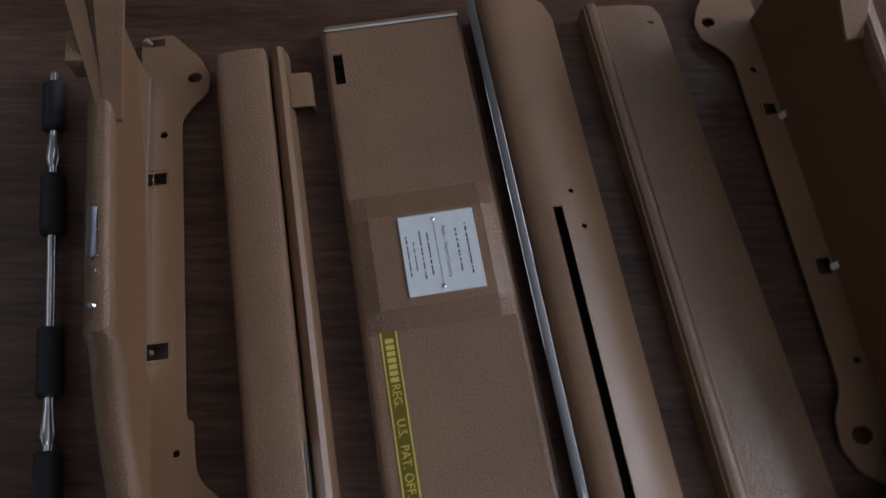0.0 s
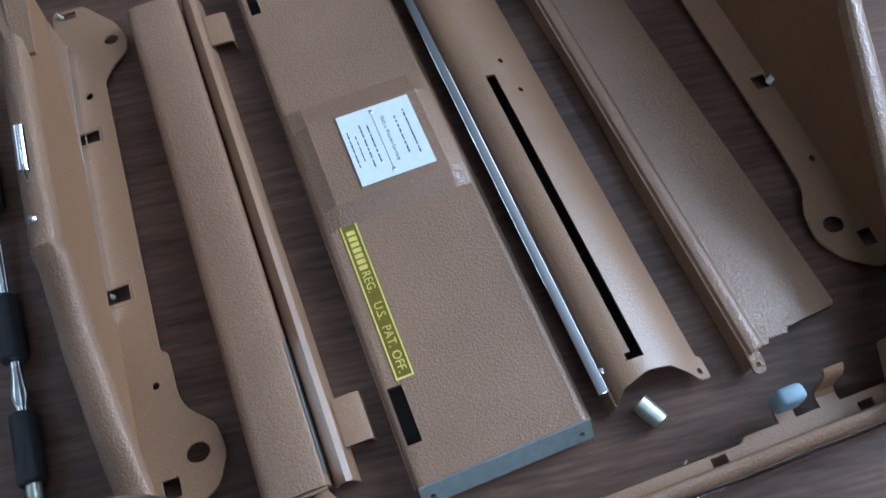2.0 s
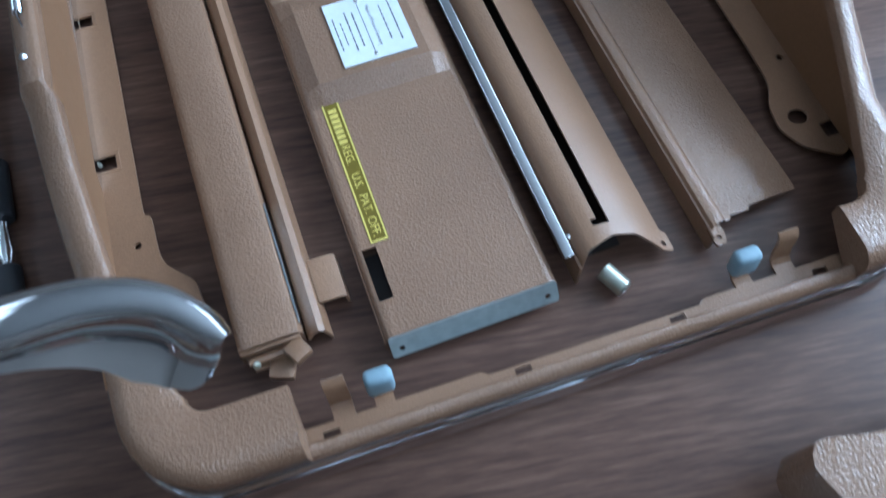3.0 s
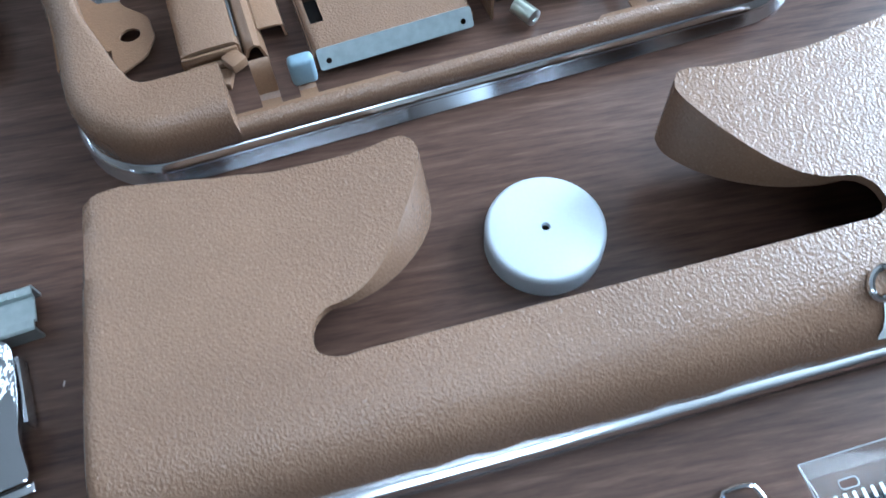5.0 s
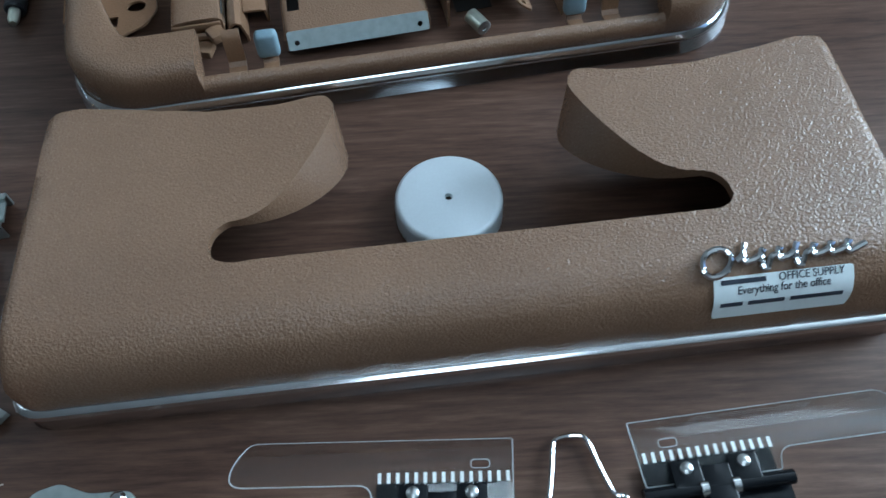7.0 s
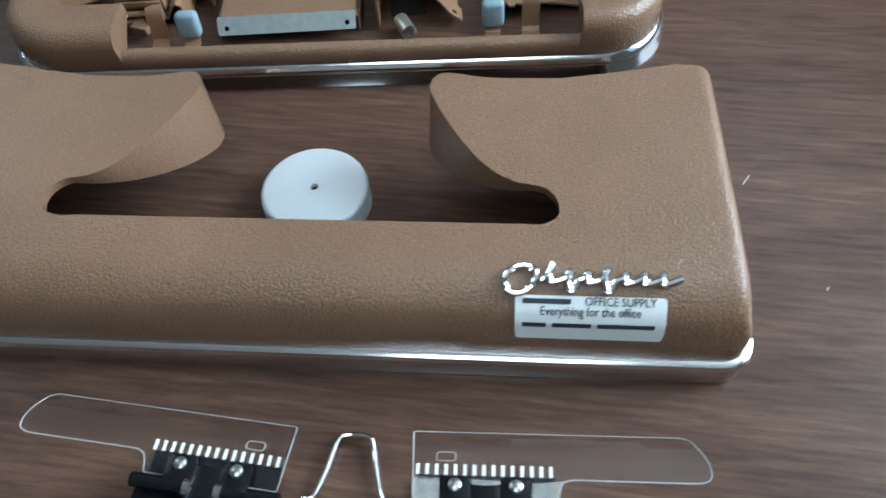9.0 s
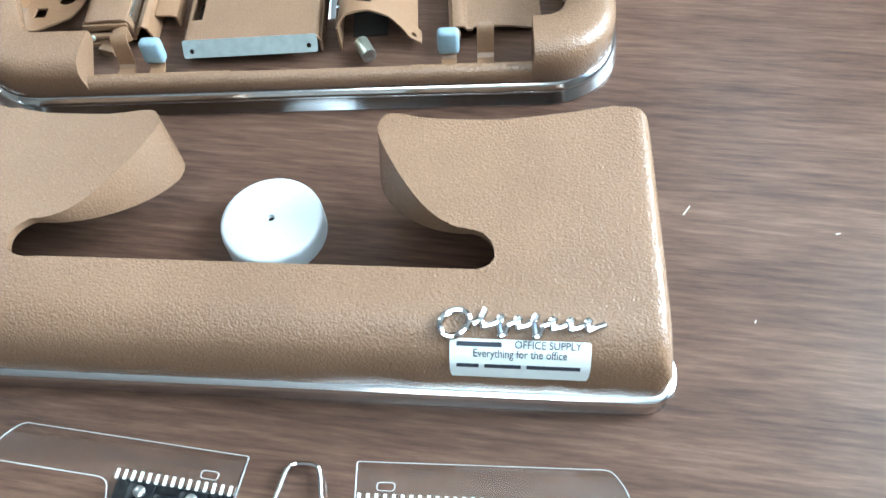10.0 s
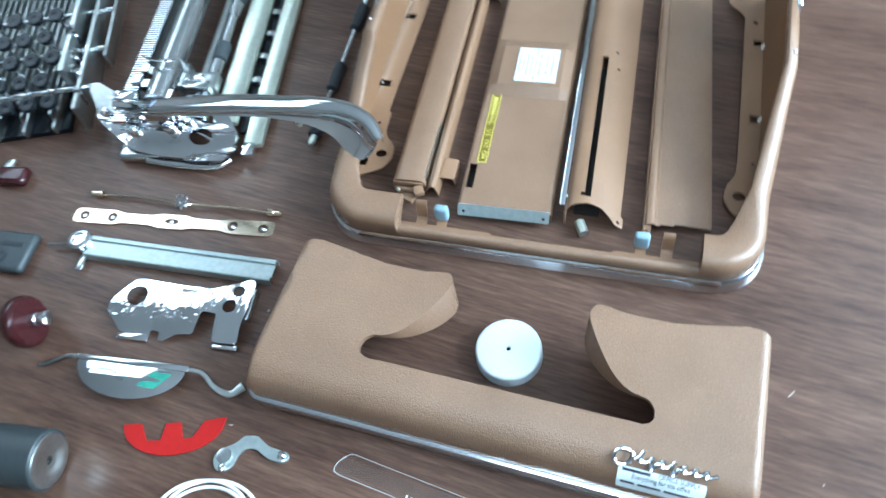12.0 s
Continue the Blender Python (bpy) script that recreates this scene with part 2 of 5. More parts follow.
def plate(outline, holes=(), thick=0.001, z=0.0, bevel=0.0):
    """A flat sheet with holes through it, from z to z + thick."""
    cu = bpy.data.curves.new("sheet", "CURVE")
    cu.dimensions, cu.fill_mode = "2D", "BOTH"
    cu.extrude = max(thick / 2 - bevel, 0.00001)
    cu.bevel_depth, cu.bevel_resolution, cu.offset = bevel, 1, -bevel
    for loop in (outline, *holes):
        sp = cu.splines.new("POLY")
        sp.points.add(len(loop) - 1)
        for q, p in zip(sp.points, loop):
            q.co = (p[0], p[1], 0, 1)
        sp.use_cyclic_u = True
    ob = bpy.data.objects.new("sheet", cu)
    me = bpy.data.meshes.new_from_object(ob)
    bpy.data.objects.remove(ob)
    bpy.data.curves.remove(cu)
    me.transform(Matrix.Translation((0, 0, z + thick / 2)))
    return me


def bend(me, fn, cuts_x=(), cuts_y=()):
    """Cuts a mesh along lines and moves each vertex by fn."""
    bm = bmesh.new()
    bm.from_mesh(me)
    bmesh.ops.remove_doubles(bm, verts=bm.verts[:], dist=1e-6)
    for c in cuts_x:
        bmesh.ops.bisect_plane(bm, geom=bm.verts[:] + bm.edges[:] + bm.faces[:], plane_co=(c, 0, 0), plane_no=(1, 0, 0))
    for c in cuts_y:
        bmesh.ops.bisect_plane(bm, geom=bm.verts[:] + bm.edges[:] + bm.faces[:], plane_co=(0, c, 0), plane_no=(0, 1, 0))
    for v in bm.verts:
        v.co = fn(v.co)
    return bm


def words(text, size, x, y, z, turn=0.0, depth=0.0001, align="CENTER", stretch=1.0):
    """Raised letters lying flat in the xy plane."""
    cu = bpy.data.curves.new("words", "FONT")
    cu.body, cu.size, cu.extrude, cu.align_x, cu.align_y = text, size, depth, align, "CENTER"
    cu.resolution_u = 3
    ob = bpy.data.objects.new("words", cu)
    me = bpy.data.meshes.new_from_object(ob)
    bpy.data.objects.remove(ob)
    bpy.data.curves.remove(cu)
    me.transform(Matrix.Translation((x, y, z)) @ Matrix.Rotation(turn, 4, "Z") @ Matrix.Diagonal((stretch, 1, 1, 1)))
    return me


def extrude_profile(bm, prof, y0, y1, steps=2, fn=None):
    """A closed (x, z) profile drawn out along y."""
    rings = []
    for k in range(steps + 1):
        y = y0 + (y1 - y0) * k / steps
        rings.append([Vector((x, y, z)) if fn is None else fn(Vector((x, y, z))) for x, z in prof])
    return add_rings(bm, rings)


def sheet_profile(line, t):
    """A closed profile of a folded sheet of thickness t below the (x, z) line."""
    pts = [Vector(p) for p in line]
    under = []
    for i, p in enumerate(pts):
        d = (pts[min(i + 1, len(pts) - 1)] - pts[max(i - 1, 0)]).normalized()
        under.append(p + Vector((d.y, -d.x)) * t)
    return [tuple(p) for p in pts] + [tuple(p) for p in under[::-1]]


def lerp_table(table, x):
    for (a, p), (b, q) in zip(table, table[1:]):
        if x <= b:
            t = min(max((x - a) / (b - a), 0), 1)
            return p + (q - p) * t
    return table[-1][1]


def smooth_table(table, x):
    """As lerp_table, with rounded passage."""
    n = len(table)
    for i in range(n - 1):
        (a, p), (b, q) = table[i], table[i + 1]
        if x <= b or i == n - 2:
            t = min(max((x - a) / (b - a), 0), 1)
            m0 = (q - table[i - 1][1]) / (b - table[i - 1][0]) if i else (q - p) / (b - a)
            m1 = (table[i + 2][1] - p) / (table[i + 2][0] - a) if i < n - 2 else (q - p) / (b - a)
            h = b - a
            return (2 * t ** 3 - 3 * t * t + 1) * p + (t ** 3 - 2 * t * t + t) * h * m0 + (-2 * t ** 3 + 3 * t * t) * q + (t ** 3 - t * t) * h * m1


# ---- room and table ----
def build_room():
    x0, x1, y0, y1, zf, zc = -3.3, 1.75, -2.0, 2.8, -0.75, 1.95
    tagged(part("floor", box(x0, x1, y0, y1, zf - 0.1, zf), M_FLOOR), "grey carpeted office floor", "floor", kind="structure")
    tagged(part("ceiling", box(x0, x1, y0, y1, zc, zc + 0.1), M_CEIL), "plain white ceiling board", "ceiling", kind="structure")
    for name, b in (("wall_west", (x0 - 0.12, x0, y0, y1)), ("wall_south", (x0, x1, y0 - 0.12, y0)), ("wall_north", (x0, x1, y1, y1 + 0.12))):
        tagged(part(name, box(*b, zf, zc), M_WALL), "plain tan painted wall", "wall", kind="structure")
    bm = bmesh.new()
    wy0, wy1, wz0, wz1 = -0.5, 1.6, 0.55, 1.75
    add_box(bm, x1, x1 + 0.12, y0, wy0, zf, zc)
    add_box(bm, x1, x1 + 0.12, wy1, y1, zf, zc)
    add_box(bm, x1, x1 + 0.12, wy0, wy1, zf, wz0)
    add_box(bm, x1, x1 + 0.12, wy0, wy1, wz1, zc)
    tagged(part("wall_east", bm, M_WALL), "tan painted wall with a window opening", "wall", kind="structure")
    area = bpy.data.lights.new("window_daylight", "AREA")
    area.shape, area.size, area.size_y, area.energy, area.color = "RECTANGLE", wz1 - wz0, wy1 - wy0, WINDOW_POWER, (0.88, 0.95, 1.0)
    lamp = new("window_daylight", area)
    lamp.matrix_basis = look((x1 + 0.05, (wy0 + wy1) / 2, (wz0 + wz1) / 2), (0, (wy0 + wy1) / 2, (wz0 + wz1) / 2))
    for cx, cy in ((1.00, 1.75), (0.15, -1.0), (-1.95, 0.75), (-2.65, 0.95), (-2.2, 1.85)):
        e = thing("ceiling_light", cx, cy, 0, "white fluorescent ceiling light with flat diffuser", "ceiling light", "ceiling lights", zc)
        bm = bmesh.new()
        for a in ((-0.32, -0.30, -0.62, 0.62), (0.30, 0.32, -0.62, 0.62), (-0.30, 0.30, -0.62, -0.60), (-0.30, 0.30, 0.60, 0.62)):
            add_box(bm, *a, -0.04, 0.0)
        part("frame", bm, M_CEIL, e)
        part("diffuser", box(-0.30, 0.30, -0.60, 0.60, -0.03, -0.02), M_GLOW if abs(cx) < 0.9 else M_GLOW_FAR, e)


def build_table():
    e = thing("work_table", 0, 0.1, 0, "dark walnut laminate work table with light scratches", "table")
    x, y = 0.95, 0.62
    part("tabletop", box(-x, x, -y, y, -0.03, 0.0, bevel=0.003), M_TABLE, e)
    # pale chips and scratches in the lacquer
    for x0, y0, ln, turn in ((0.184, -0.066, 0.0060, 60), (0.248, -0.072, 0.0022, 20), (0.2100, -0.119, 0.0015, 70), (-0.10, -0.055, 0.0020, 10), (0.030, -0.004, 0.0018, 40), (-0.165, -0.206, 0.0030, 15), (-0.182, -0.118, 0.0022, 80), (-0.262, -0.196, 0.0028, 35)):
        chip = box(-ln / 2, ln / 2, -0.0003, 0.0003, 0.0, 0.0002, m=pose(x0, y0, 0.0, 0, 0, turn))
        part("chip_mark", chip, M_CHIP, e, "pale chip in the lacquer")
    for sx in (-1, 1):
        for sy in (-1, 1):
            part("leg", box(sx * (x - 0.08) - 0.025, sx * (x - 0.08) + 0.025, sy * (y - 0.08) - 0.025, sy * (y - 0.08) + 0.025, -0.75, -0.03, bevel=0.003), M_STEEL, e)


build_room()
build_table()


# ---- the front cover ----
def build_cover():
    e = thing("typewriter_front_cover", 0.0112, -0.0742, 4.0, "brown wrinkle-painted typewriter cover with cut-out and chrome trim", "typewriter cover")
    WR, WL = 0.1622, 0.169
    height = [(-0.002, 0.013), (0.0022, 0.024), (0.0040, 0.0320), (0.0090, 0.0380), (0.0165, 0.0425), (0.036, 0.0460), (0.06, 0.0480), (0.085, 0.0500), (0.115, 0.0520)]

    def fold(p):
        """The domed surface: a steep front, a flat back, rolled sides."""
        z = smooth_table(height, p.y)
        lean = (0.03 if p.x > 0 else 0.065) * max(p.y - 0.02, 0)
        edge = (WR if p.x > 0 else WL) - lean - abs(p.x)
        roll = 0.0075
        k = min(max(edge / roll, 0), 1)
        z = 0.015 + (z - 0.015) * math.sqrt(max(1 - (1 - k) ** 2.3, 0))
        return Vector((p.x, p.y, z + p.z))

    def half(s):
        w = WR if s > 0 else WL
        k = 1.0 if s > 0 else 0.975
        edge = [(w - 0.0085, 0.0010), (w - 0.0055, 0.0014), (w - 0.0030, 0.0026), (w - 0.0012, 0.0046), (w - 0.0002, 0.0075), (w + 0.0002, 0.011), (w + 0.0005, 0.02), (w - 0.0018, 0.097), (w - 0.0035, 0.103), (w - 0.0070, 0.1075), (w - 0.0125, 0.1098), (w - 0.020, 0.1105), (0.126, 0.107)]
        lobe = [(0.098, 0.1025), (0.070, 0.1025), (0.0540, 0.105), (0.0485, 0.1035), (0.0462, 0.098), (0.0495, 0.089), (0.0560, 0.0775), (0.0640, 0.0660),
                (0.0715, 0.0580), (0.0785, 0.0535), (0.0840, 0.0517), (0.0895, 0.0508), (0.0942, 0.0470), (0.0957, 0.0420), (0.0942, 0.0372), (0.0895, 0.0350)]
        lobe = [(q.x, q.y) for q in smooth_path([(x, y, 0) for x, y in lobe], 3)]
        taper = 0.0 if s > 0 else 0.040
        edge = [(x - taper * max(y - 0.02, 0), y) for x, y in edge]
        shrink = 0.0 if s > 0 else 0.0012
        return [(s * x, y) for x, y in edge] + [(s * (k * x + shrink * max(1 - (x - 0.046) / 0.048, 0)), y) for x, y in lobe]

    loop = half(1) + half(-1)[::-1]
    bm = bmesh.new()
    vs = [bm.verts.new((x, y, 0)) for x, y in loop]
    es = [bm.edges.new((vs[i], vs[(i + 1) % len(vs)])) for i in range(len(vs))]
    bmesh.ops.triangle_fill(bm, edges=es, use_beauty=True)
    cuts_x = [i * 0.006 for i in range(-25, 26)] + [s * ((WR if s > 0 else WL) - d) for s in (-1, 1) for d in (0.0003, 0.0007, 0.0013, 0.002, 0.003, 0.0042, 0.0056, 0.0075, 0.010, 0.014)]
    cuts_y = [0.0005, 0.0015, 0.003, 0.005, 0.0075, 0.010, 0.013, 0.0165, 0.02, 0.025] + [0.03 + 0.005 * i for i in range(17)]
    for c in cuts_x:
        bmesh.ops.bisect_plane(bm, geom=bm.verts[:] + bm.edges[:] + bm.faces[:], plane_co=(c, 0, 0), plane_no=(1, 0, 0))
    for c in cuts_y:
        bmesh.ops.bisect_plane(bm, geom=bm.verts[:] + bm.edges[:] + bm.faces[:], plane_co=(0, c, 0), plane_no=(0, 1, 0))
    bmesh.ops.remove_doubles(bm, verts=bm.verts[:], dist=0.0006)
    rim = [ed for ed in bm.edges if len(ed.link_faces) == 1]
    for v in bm.verts:
        v.co = fold(v.co)
    # skirts round all edges, deeper at the lobes
    out = bmesh.ops.extrude_edge_only(bm, edges=rim)
    lower = [g for g in out["geom"] if isinstance(g, bmesh.types.BMVert)]
    for v in lower:
        x, y = v.co.x, v.co.y
        if y < 0.002 or abs(x) > (WR if x > 0 else WL) - 0.0060:
            v.co.z = 0.012 if y < 0.018 else 0.0015
        elif y > 0.0512:
            k = min((y - 0.0512) / 0.040, 1)
            v.co.x -= math.copysign(0.0055 * math.sin(math.pi * min((y - 0.0512) / 0.052, 1)), x) if abs(x) < 0.088 and y < 0.1005 else 0
            v.co.z -= 0.003 + 0.025 * k ** 0.75 + 0.006 * min(max((abs(x) - 0.05) / 0.05, 0), 1) * k
        else:
            v.co.z -= 0.0035
    bmesh.ops.recalc_face_normals(bm, faces=bm.faces[:])
    body = part("body", bm, M_PAINT, e)
    body.data.set_sharp_from_angle(angle=radians(70))
    so = body.modifiers.new("shell", "SOLIDIFY")
    so.thickness, so.offset = 0.0016, -1.0
    be = body.modifiers.new("soft_edges", "BEVEL")
    be.width, be.segments, be.limit_method, be.angle_limit = 0.0016, 3, "ANGLE", radians(50)
    be.harden_normals = False
    # chrome trim: bead above a flat band, round three sides
    half_path = [(-0.0004, 0.036), (-0.0002, 0.030), (0.0000, 0.024), (0.0004, 0.018), (0.0006, 0.013), (0.0005, 0.0095), (-0.0001, 0.0068), (-0.0012, 0.0044), (-0.0030, 0.0026), (-0.0055, 0.0014), (-0.0085, 0.0010), (-0.012, 0.0009)]
    path = [(-WL - x, y) for x, y in half_path] + [(WR + x, y) for x, y in half_path[::-1]]
    prof = [(0.003, 0.0), (-0.0020, 0.0004), (-0.0022, 0.0010), (-0.0006, 0.0080), (-0.0004, 0.0090), (-0.0022, 0.0098), (-0.0030, 0.0117), (-0.0024, 0.0136), (-0.0008, 0.0145), (0.0025, 0.0142)]
    
    def trim(i):
        k = lerp_table([(0.0, 1.0), (0.014, 1.0), (0.022, 0.75), (0.036, 0.2)], path[i][1])
        return [(a, 0.0145 - (0.0145 - z) * k) if z > 0.009 else (a, z) for a, z in prof] if k == 1.0 else [(a * k + 0.0006 * (1 - k), z * (0.75 + 0.25 * k)) for a, z in prof]

    part("chrome_trim", sweep_wall(path, trim), M_TRIM, e, "bright chrome edge trim")

    def on(x, y, lift):
        z = fold(Vector((x, y, 0))).z
        dz = (fold(Vector((x, y + 0.001, 0))).z - fold(Vector((x, y - 0.001, 0))).z) / 0.002
        n = Vector((0, -dz, 1)).normalized()
        return Vector((x, y, z)) + n * lift

    # script emblem as a plain wavy ornament
    x0, y0, k = 0.0770, 0.0150, 0.0575
    ring = [on(x0 + 0.0055 + 0.0052 * math.cos(a), y0 + 0.0040 * math.sin(a) + 0.001 * math.cos(a), 0.0014) for a in [2 * math.pi * i / 22 for i in range(23)]]
    part("emblem_ring", tube(ring, 0.00125, 8), M_CHROME, e, "chrome ornament ring")
    wave = []
    for i in range(7):
        tall = 1.25 if i == 0 else (0.85 if i == 3 else 0.55)
        deep = -0.75 if i in (1, 3) else -0.2
        c = 0.04 + 0.135 * i
        wave += [(c, -0.1), (c + 0.055, 0.3 * tall), (c + 0.09, tall), (c + 0.06, 0.35), (c + 0.075, deep), (c + 0.105, deep + 0.05)]
    wave.append((1.06, 0.25))
    wpts = smooth_path([on(x0 + 0.0105 + (k - 0.012) * a, y0 - 0.0004 + 0.0040 * b + 0.0004, 0.0014) for a, b in wave], 4)
    part("emblem_script", tube(wpts, 0.00125, 8), M_CHROME, e, "chrome wavy script ornament")
    # dealer's sticker, laid on the curve
    sx0, sx1, sy0, sy1 = 0.0810, 0.1310, 0.0025, 0.0105
    sc = bend(plate(rounded(rect(sx0, sx1, sy0, sy1), 0.0013), (), 0.00012), lambda p: on(p.x, p.y, 0.0007 + p.z), [sx0 + 0.005 * i for i in range(1, 10)], [0.0008 * i for i in range(0, 11)])
    sticker = part("dealer_sticker", sc, M_CARD, e, "pale silver dealer sticker with dark print")

    def print_on(me, name):
        part(name, bend(me, lambda p: on(p.x, sy0 + (p.y - sy0) , 0.00095 + p.z)), M_INK, sticker, smooth=False)

    cx = (sx0 + sx1) / 2
    print_on(words("OFFICE SUPPLY", 0.0031, cx + 0.0098, sy0 + 0.0066, 0, stretch=1.12), "printed_line")
    print_on(plate(rect(sx0 + 0.0025, sx0 + 0.0185, sy0 + 0.0059, sy0 + 0.0072), (), 0.0001), "printed_bar")
    print_on(words("Everything for the office", 0.0028, cx, sy0 + 0.0041, 0, stretch=1.22), "printed_line")
    print_on(plate(rect(sx0 + 0.0025, sx0 + 0.0105, sy0 + 0.0012, sy0 + 0.0018), (), 0.0001), "printed_bar")
    print_on(plate(rect(sx0 + 0.0125, sx0 + 0.0255, sy0 + 0.0012, sy0 + 0.0018), (), 0.0001), "printed_bar")
    print_on(plate(rect(sx0 + 0.0275, sx0 + 0.0465, sy0 + 0.0012, sy0 + 0.0018), (), 0.0001), "printed_bar")


def sweep_wall(path, prof, closed_prof=True, steps=None):
    """Carries a profile (inward, z) along a plan path, the inside on its left."""
    pts = [Vector((x, y)) for x, y in path]
    rings = []
    for i, p in enumerate(pts):
        d = (pts[min(i + 1, len(pts) - 1)] - pts[max(i - 1, 0)]).normalized()
        n = Vector((-d.y, d.x))
        pr = prof(i) if callable(prof) else prof
        rings.append([Vector((p.x + n.x * a, p.y + n.y * a, z)) for a, z in pr])
    return add_rings(bmesh.new(), rings)


def build_disc():
    e = thing("round_metal_cap", 0.0015, 0.0035, 0, "satin aluminium round cap with centre hole", "metal cap")
    r = 0.0232
    prof = [(0.0016, 0.0096), (0.0016, 0.0115), (0.0019, 0.0118), (r - 0.0024, 0.0118), (r - 0.0012, 0.0114), (r - 0.0004, 0.0105), (r - 0.0001, 0.0090), (r, 0.0), (r - 0.0012, 0.0), (r - 0.0014, 0.0088), (r - 0.003, 0.0102), (0.0016, 0.0104)]
    bm = bmesh.new()
    n = 64
    rings = [[bm.verts.new((a * math.cos(2 * math.pi * i / n), a * math.sin(2 * math.pi * i / n), z)) for i in range(n)] for a, z in prof]
    for a, b in zip(rings, rings[1:]):
        for i in range(n):
            bm.faces.new((a[i], a[(i + 1) % n], b[(i + 1) % n], b[i]))
    bmesh.ops.recalc_face_normals(bm, faces=bm.faces[:])
    part("shell", bm, M_ALU, e)
    # near-black plug added below the hole to stand for its shade
    part("hole_shade", lathe([(0.0040, 0.0), (0.0040, 0.0030)], None, 16), M_SHADE, e, "near-black plug painted as the shade in the centre hole")


# ---- the lower body frame ----
def arc(cx, cy, r, a0, a1, n=8):
    return [(cx + r * math.cos(radians(a0 + (a1 - a0) * i / n)), cy + r * math.sin(radians(a0 + (a1 - a0) * i / n))) for i in range(n + 1)]


def build_frame():
    e = thing("typewriter_body_frame", -0.0099, 0.0784, 7.2, "brown painted open typewriter body frame with chrome base trim", "typewriter frame")
    left = [(-0.160, 0.300), (-0.1615, 0.25), (-0.1625, 0.19), (-0.1628, 0.156), (-0.1632, 0.150), (-0.1636, 0.146), (-0.1650, 0.120), (-0.1650, 0.090), (-0.164, 0.065)]
    right = [(0.172, 0.300), (0.172, 0.25), (0.1715, 0.19), (0.1710, 0.152), (0.1705, 0.146), (0.1700, 0.142), (0.1680, 0.118), (0.166, 0.090), (0.164, 0.065)]
    right_corner = arc(0.128, 0.035, 0.035, 0, -90, 10)
    nl, nr = -0.0987, 0.1208
    outer = [(x + 0.0022 * max(0, 1 - y / 0.2), y) for x, y in left] + [(0.0016 - x, y) for x, y in right_corner] + [(nl - 0.0004, 0.0), (nl + 0.0004, 0.0), (-0.05, 0), (0, 0), (0.05, 0), (nr - 0.0004, 0.0), (nr + 0.0004, 0.0)] + right_corner[::-1] + right[::-1]

    def prof(i):
        x, y = outer[i]
        if y < 0.0005 and nl < x < nr:
            h, w = 0.022, 0.0060
        elif y < 0.066:
            k = min(max((y - 0.03) / 0.035, 0), 1)
            h, w = 0.0335 + 0.0055 * k, 0.026 - 0.011 * k
        elif y < 0.147:
            k = (y - 0.065) / 0.082
            h, w = 0.039 + 0.034 * k, 0.015 - (0.001 if x < 0 else 0.005) * k
        else:
            h, w = 0.077 + 0.008 * min((y - 0.147) / 0.15, 1), (0.0125 if x < 0 else 0.0095)
        r = min(0.0085 if y < 0.04 else 0.012, (h - 0.012) * 0.55, w * 0.8)
        top = [(r * (1 - math.cos(a)), h - r * (1 - math.sin(a))) for a in [math.pi / 2 * k / 5 for k in range(6)]]
        return [(0.0015, 0.012), (0.0, 0.014)] + top + [(w - 0.0018, h - 0.0002), (w - 0.0005, h - 0.0010), (w, h - 0.0025), (w, h - 0.007), (w - 0.0016, h - 0.007), (w - 0.0022, h - 0.004), (min(0.0032, w * 0.5), h - r * 0.6 - 0.003), (0.0030, 0.012)]

    part("rim", sweep_wall(outer, prof), M_PAINT, e)
    trim_prof = [(0.004, 0.0), (-0.0030, 0.0004), (-0.0032, 0.0010), (-0.0004, 0.0066), (-0.0016, 0.0074), (-0.0027, 0.0094), (-0.0018, 0.0116), (-0.0003, 0.0128), (0.0035, 0.0126)]
    part("chrome_trim", sweep_wall(outer, trim_prof), M_TRIM, e, "bright chrome base trim")
    # ledge inside the front strip, with square holes
    led = rounded([(-0.128, 0.0030), (0.138, 0.0030), (0.138, 0.0125), (0.062, 0.0125), (0.060, 0.0105), (-0.028, 0.0105), (-0.030, 0.0125), (-0.128, 0.0125)], 0.001)
    holes = [rect(x, x + 0.0065, 0.0055, 0.0095) for x in (-0.093, -0.018, 0.046, 0.108)]
    part("front_ledge", plate(led, holes, 0.0012, 0.0140), M_SMOOTH, e)
    for x, outerside in ((-0.0677, False), (0.0803, False), (-0.0835, True), (0.0985, True)):
        # a bent tongue rising from the ledge
        w = 0.0046
        line = [(0.0105, 0.0152), (0.0160, 0.0150), (0.0180, 0.0165), (0.0186, 0.0195), (0.0190, 0.0240)] if not outerside else [(0.0105, 0.0152), (0.0160, 0.0150), (0.0180, 0.0165), (0.0190, 0.0205), (0.0198, 0.0270), (0.0214, 0.0305), (0.0232, 0.0315)]
        sp = sheet_profile(line, 0.0012)
        bm = add_rings(bmesh.new(), [[Vector((x + s * w * (0.9 if outerside else 0.8), a, b)) for a, b in sp] for s in (-1, -0.5, 0.5, 1)])
        part("tongue", bm, M_SMOOTH, e)
        if not outerside:
            bm = box(-0.0054, 0.0054, -0.0033, 0.0033, -0.0050, 0.0080, bevel=0.0022, seg=3, m=pose(x, 0.0188, 0.0225, -6, 0, 0))
            part("buffer", bm, M_BLUE, e, "pale blue rubber buffer sleeve")
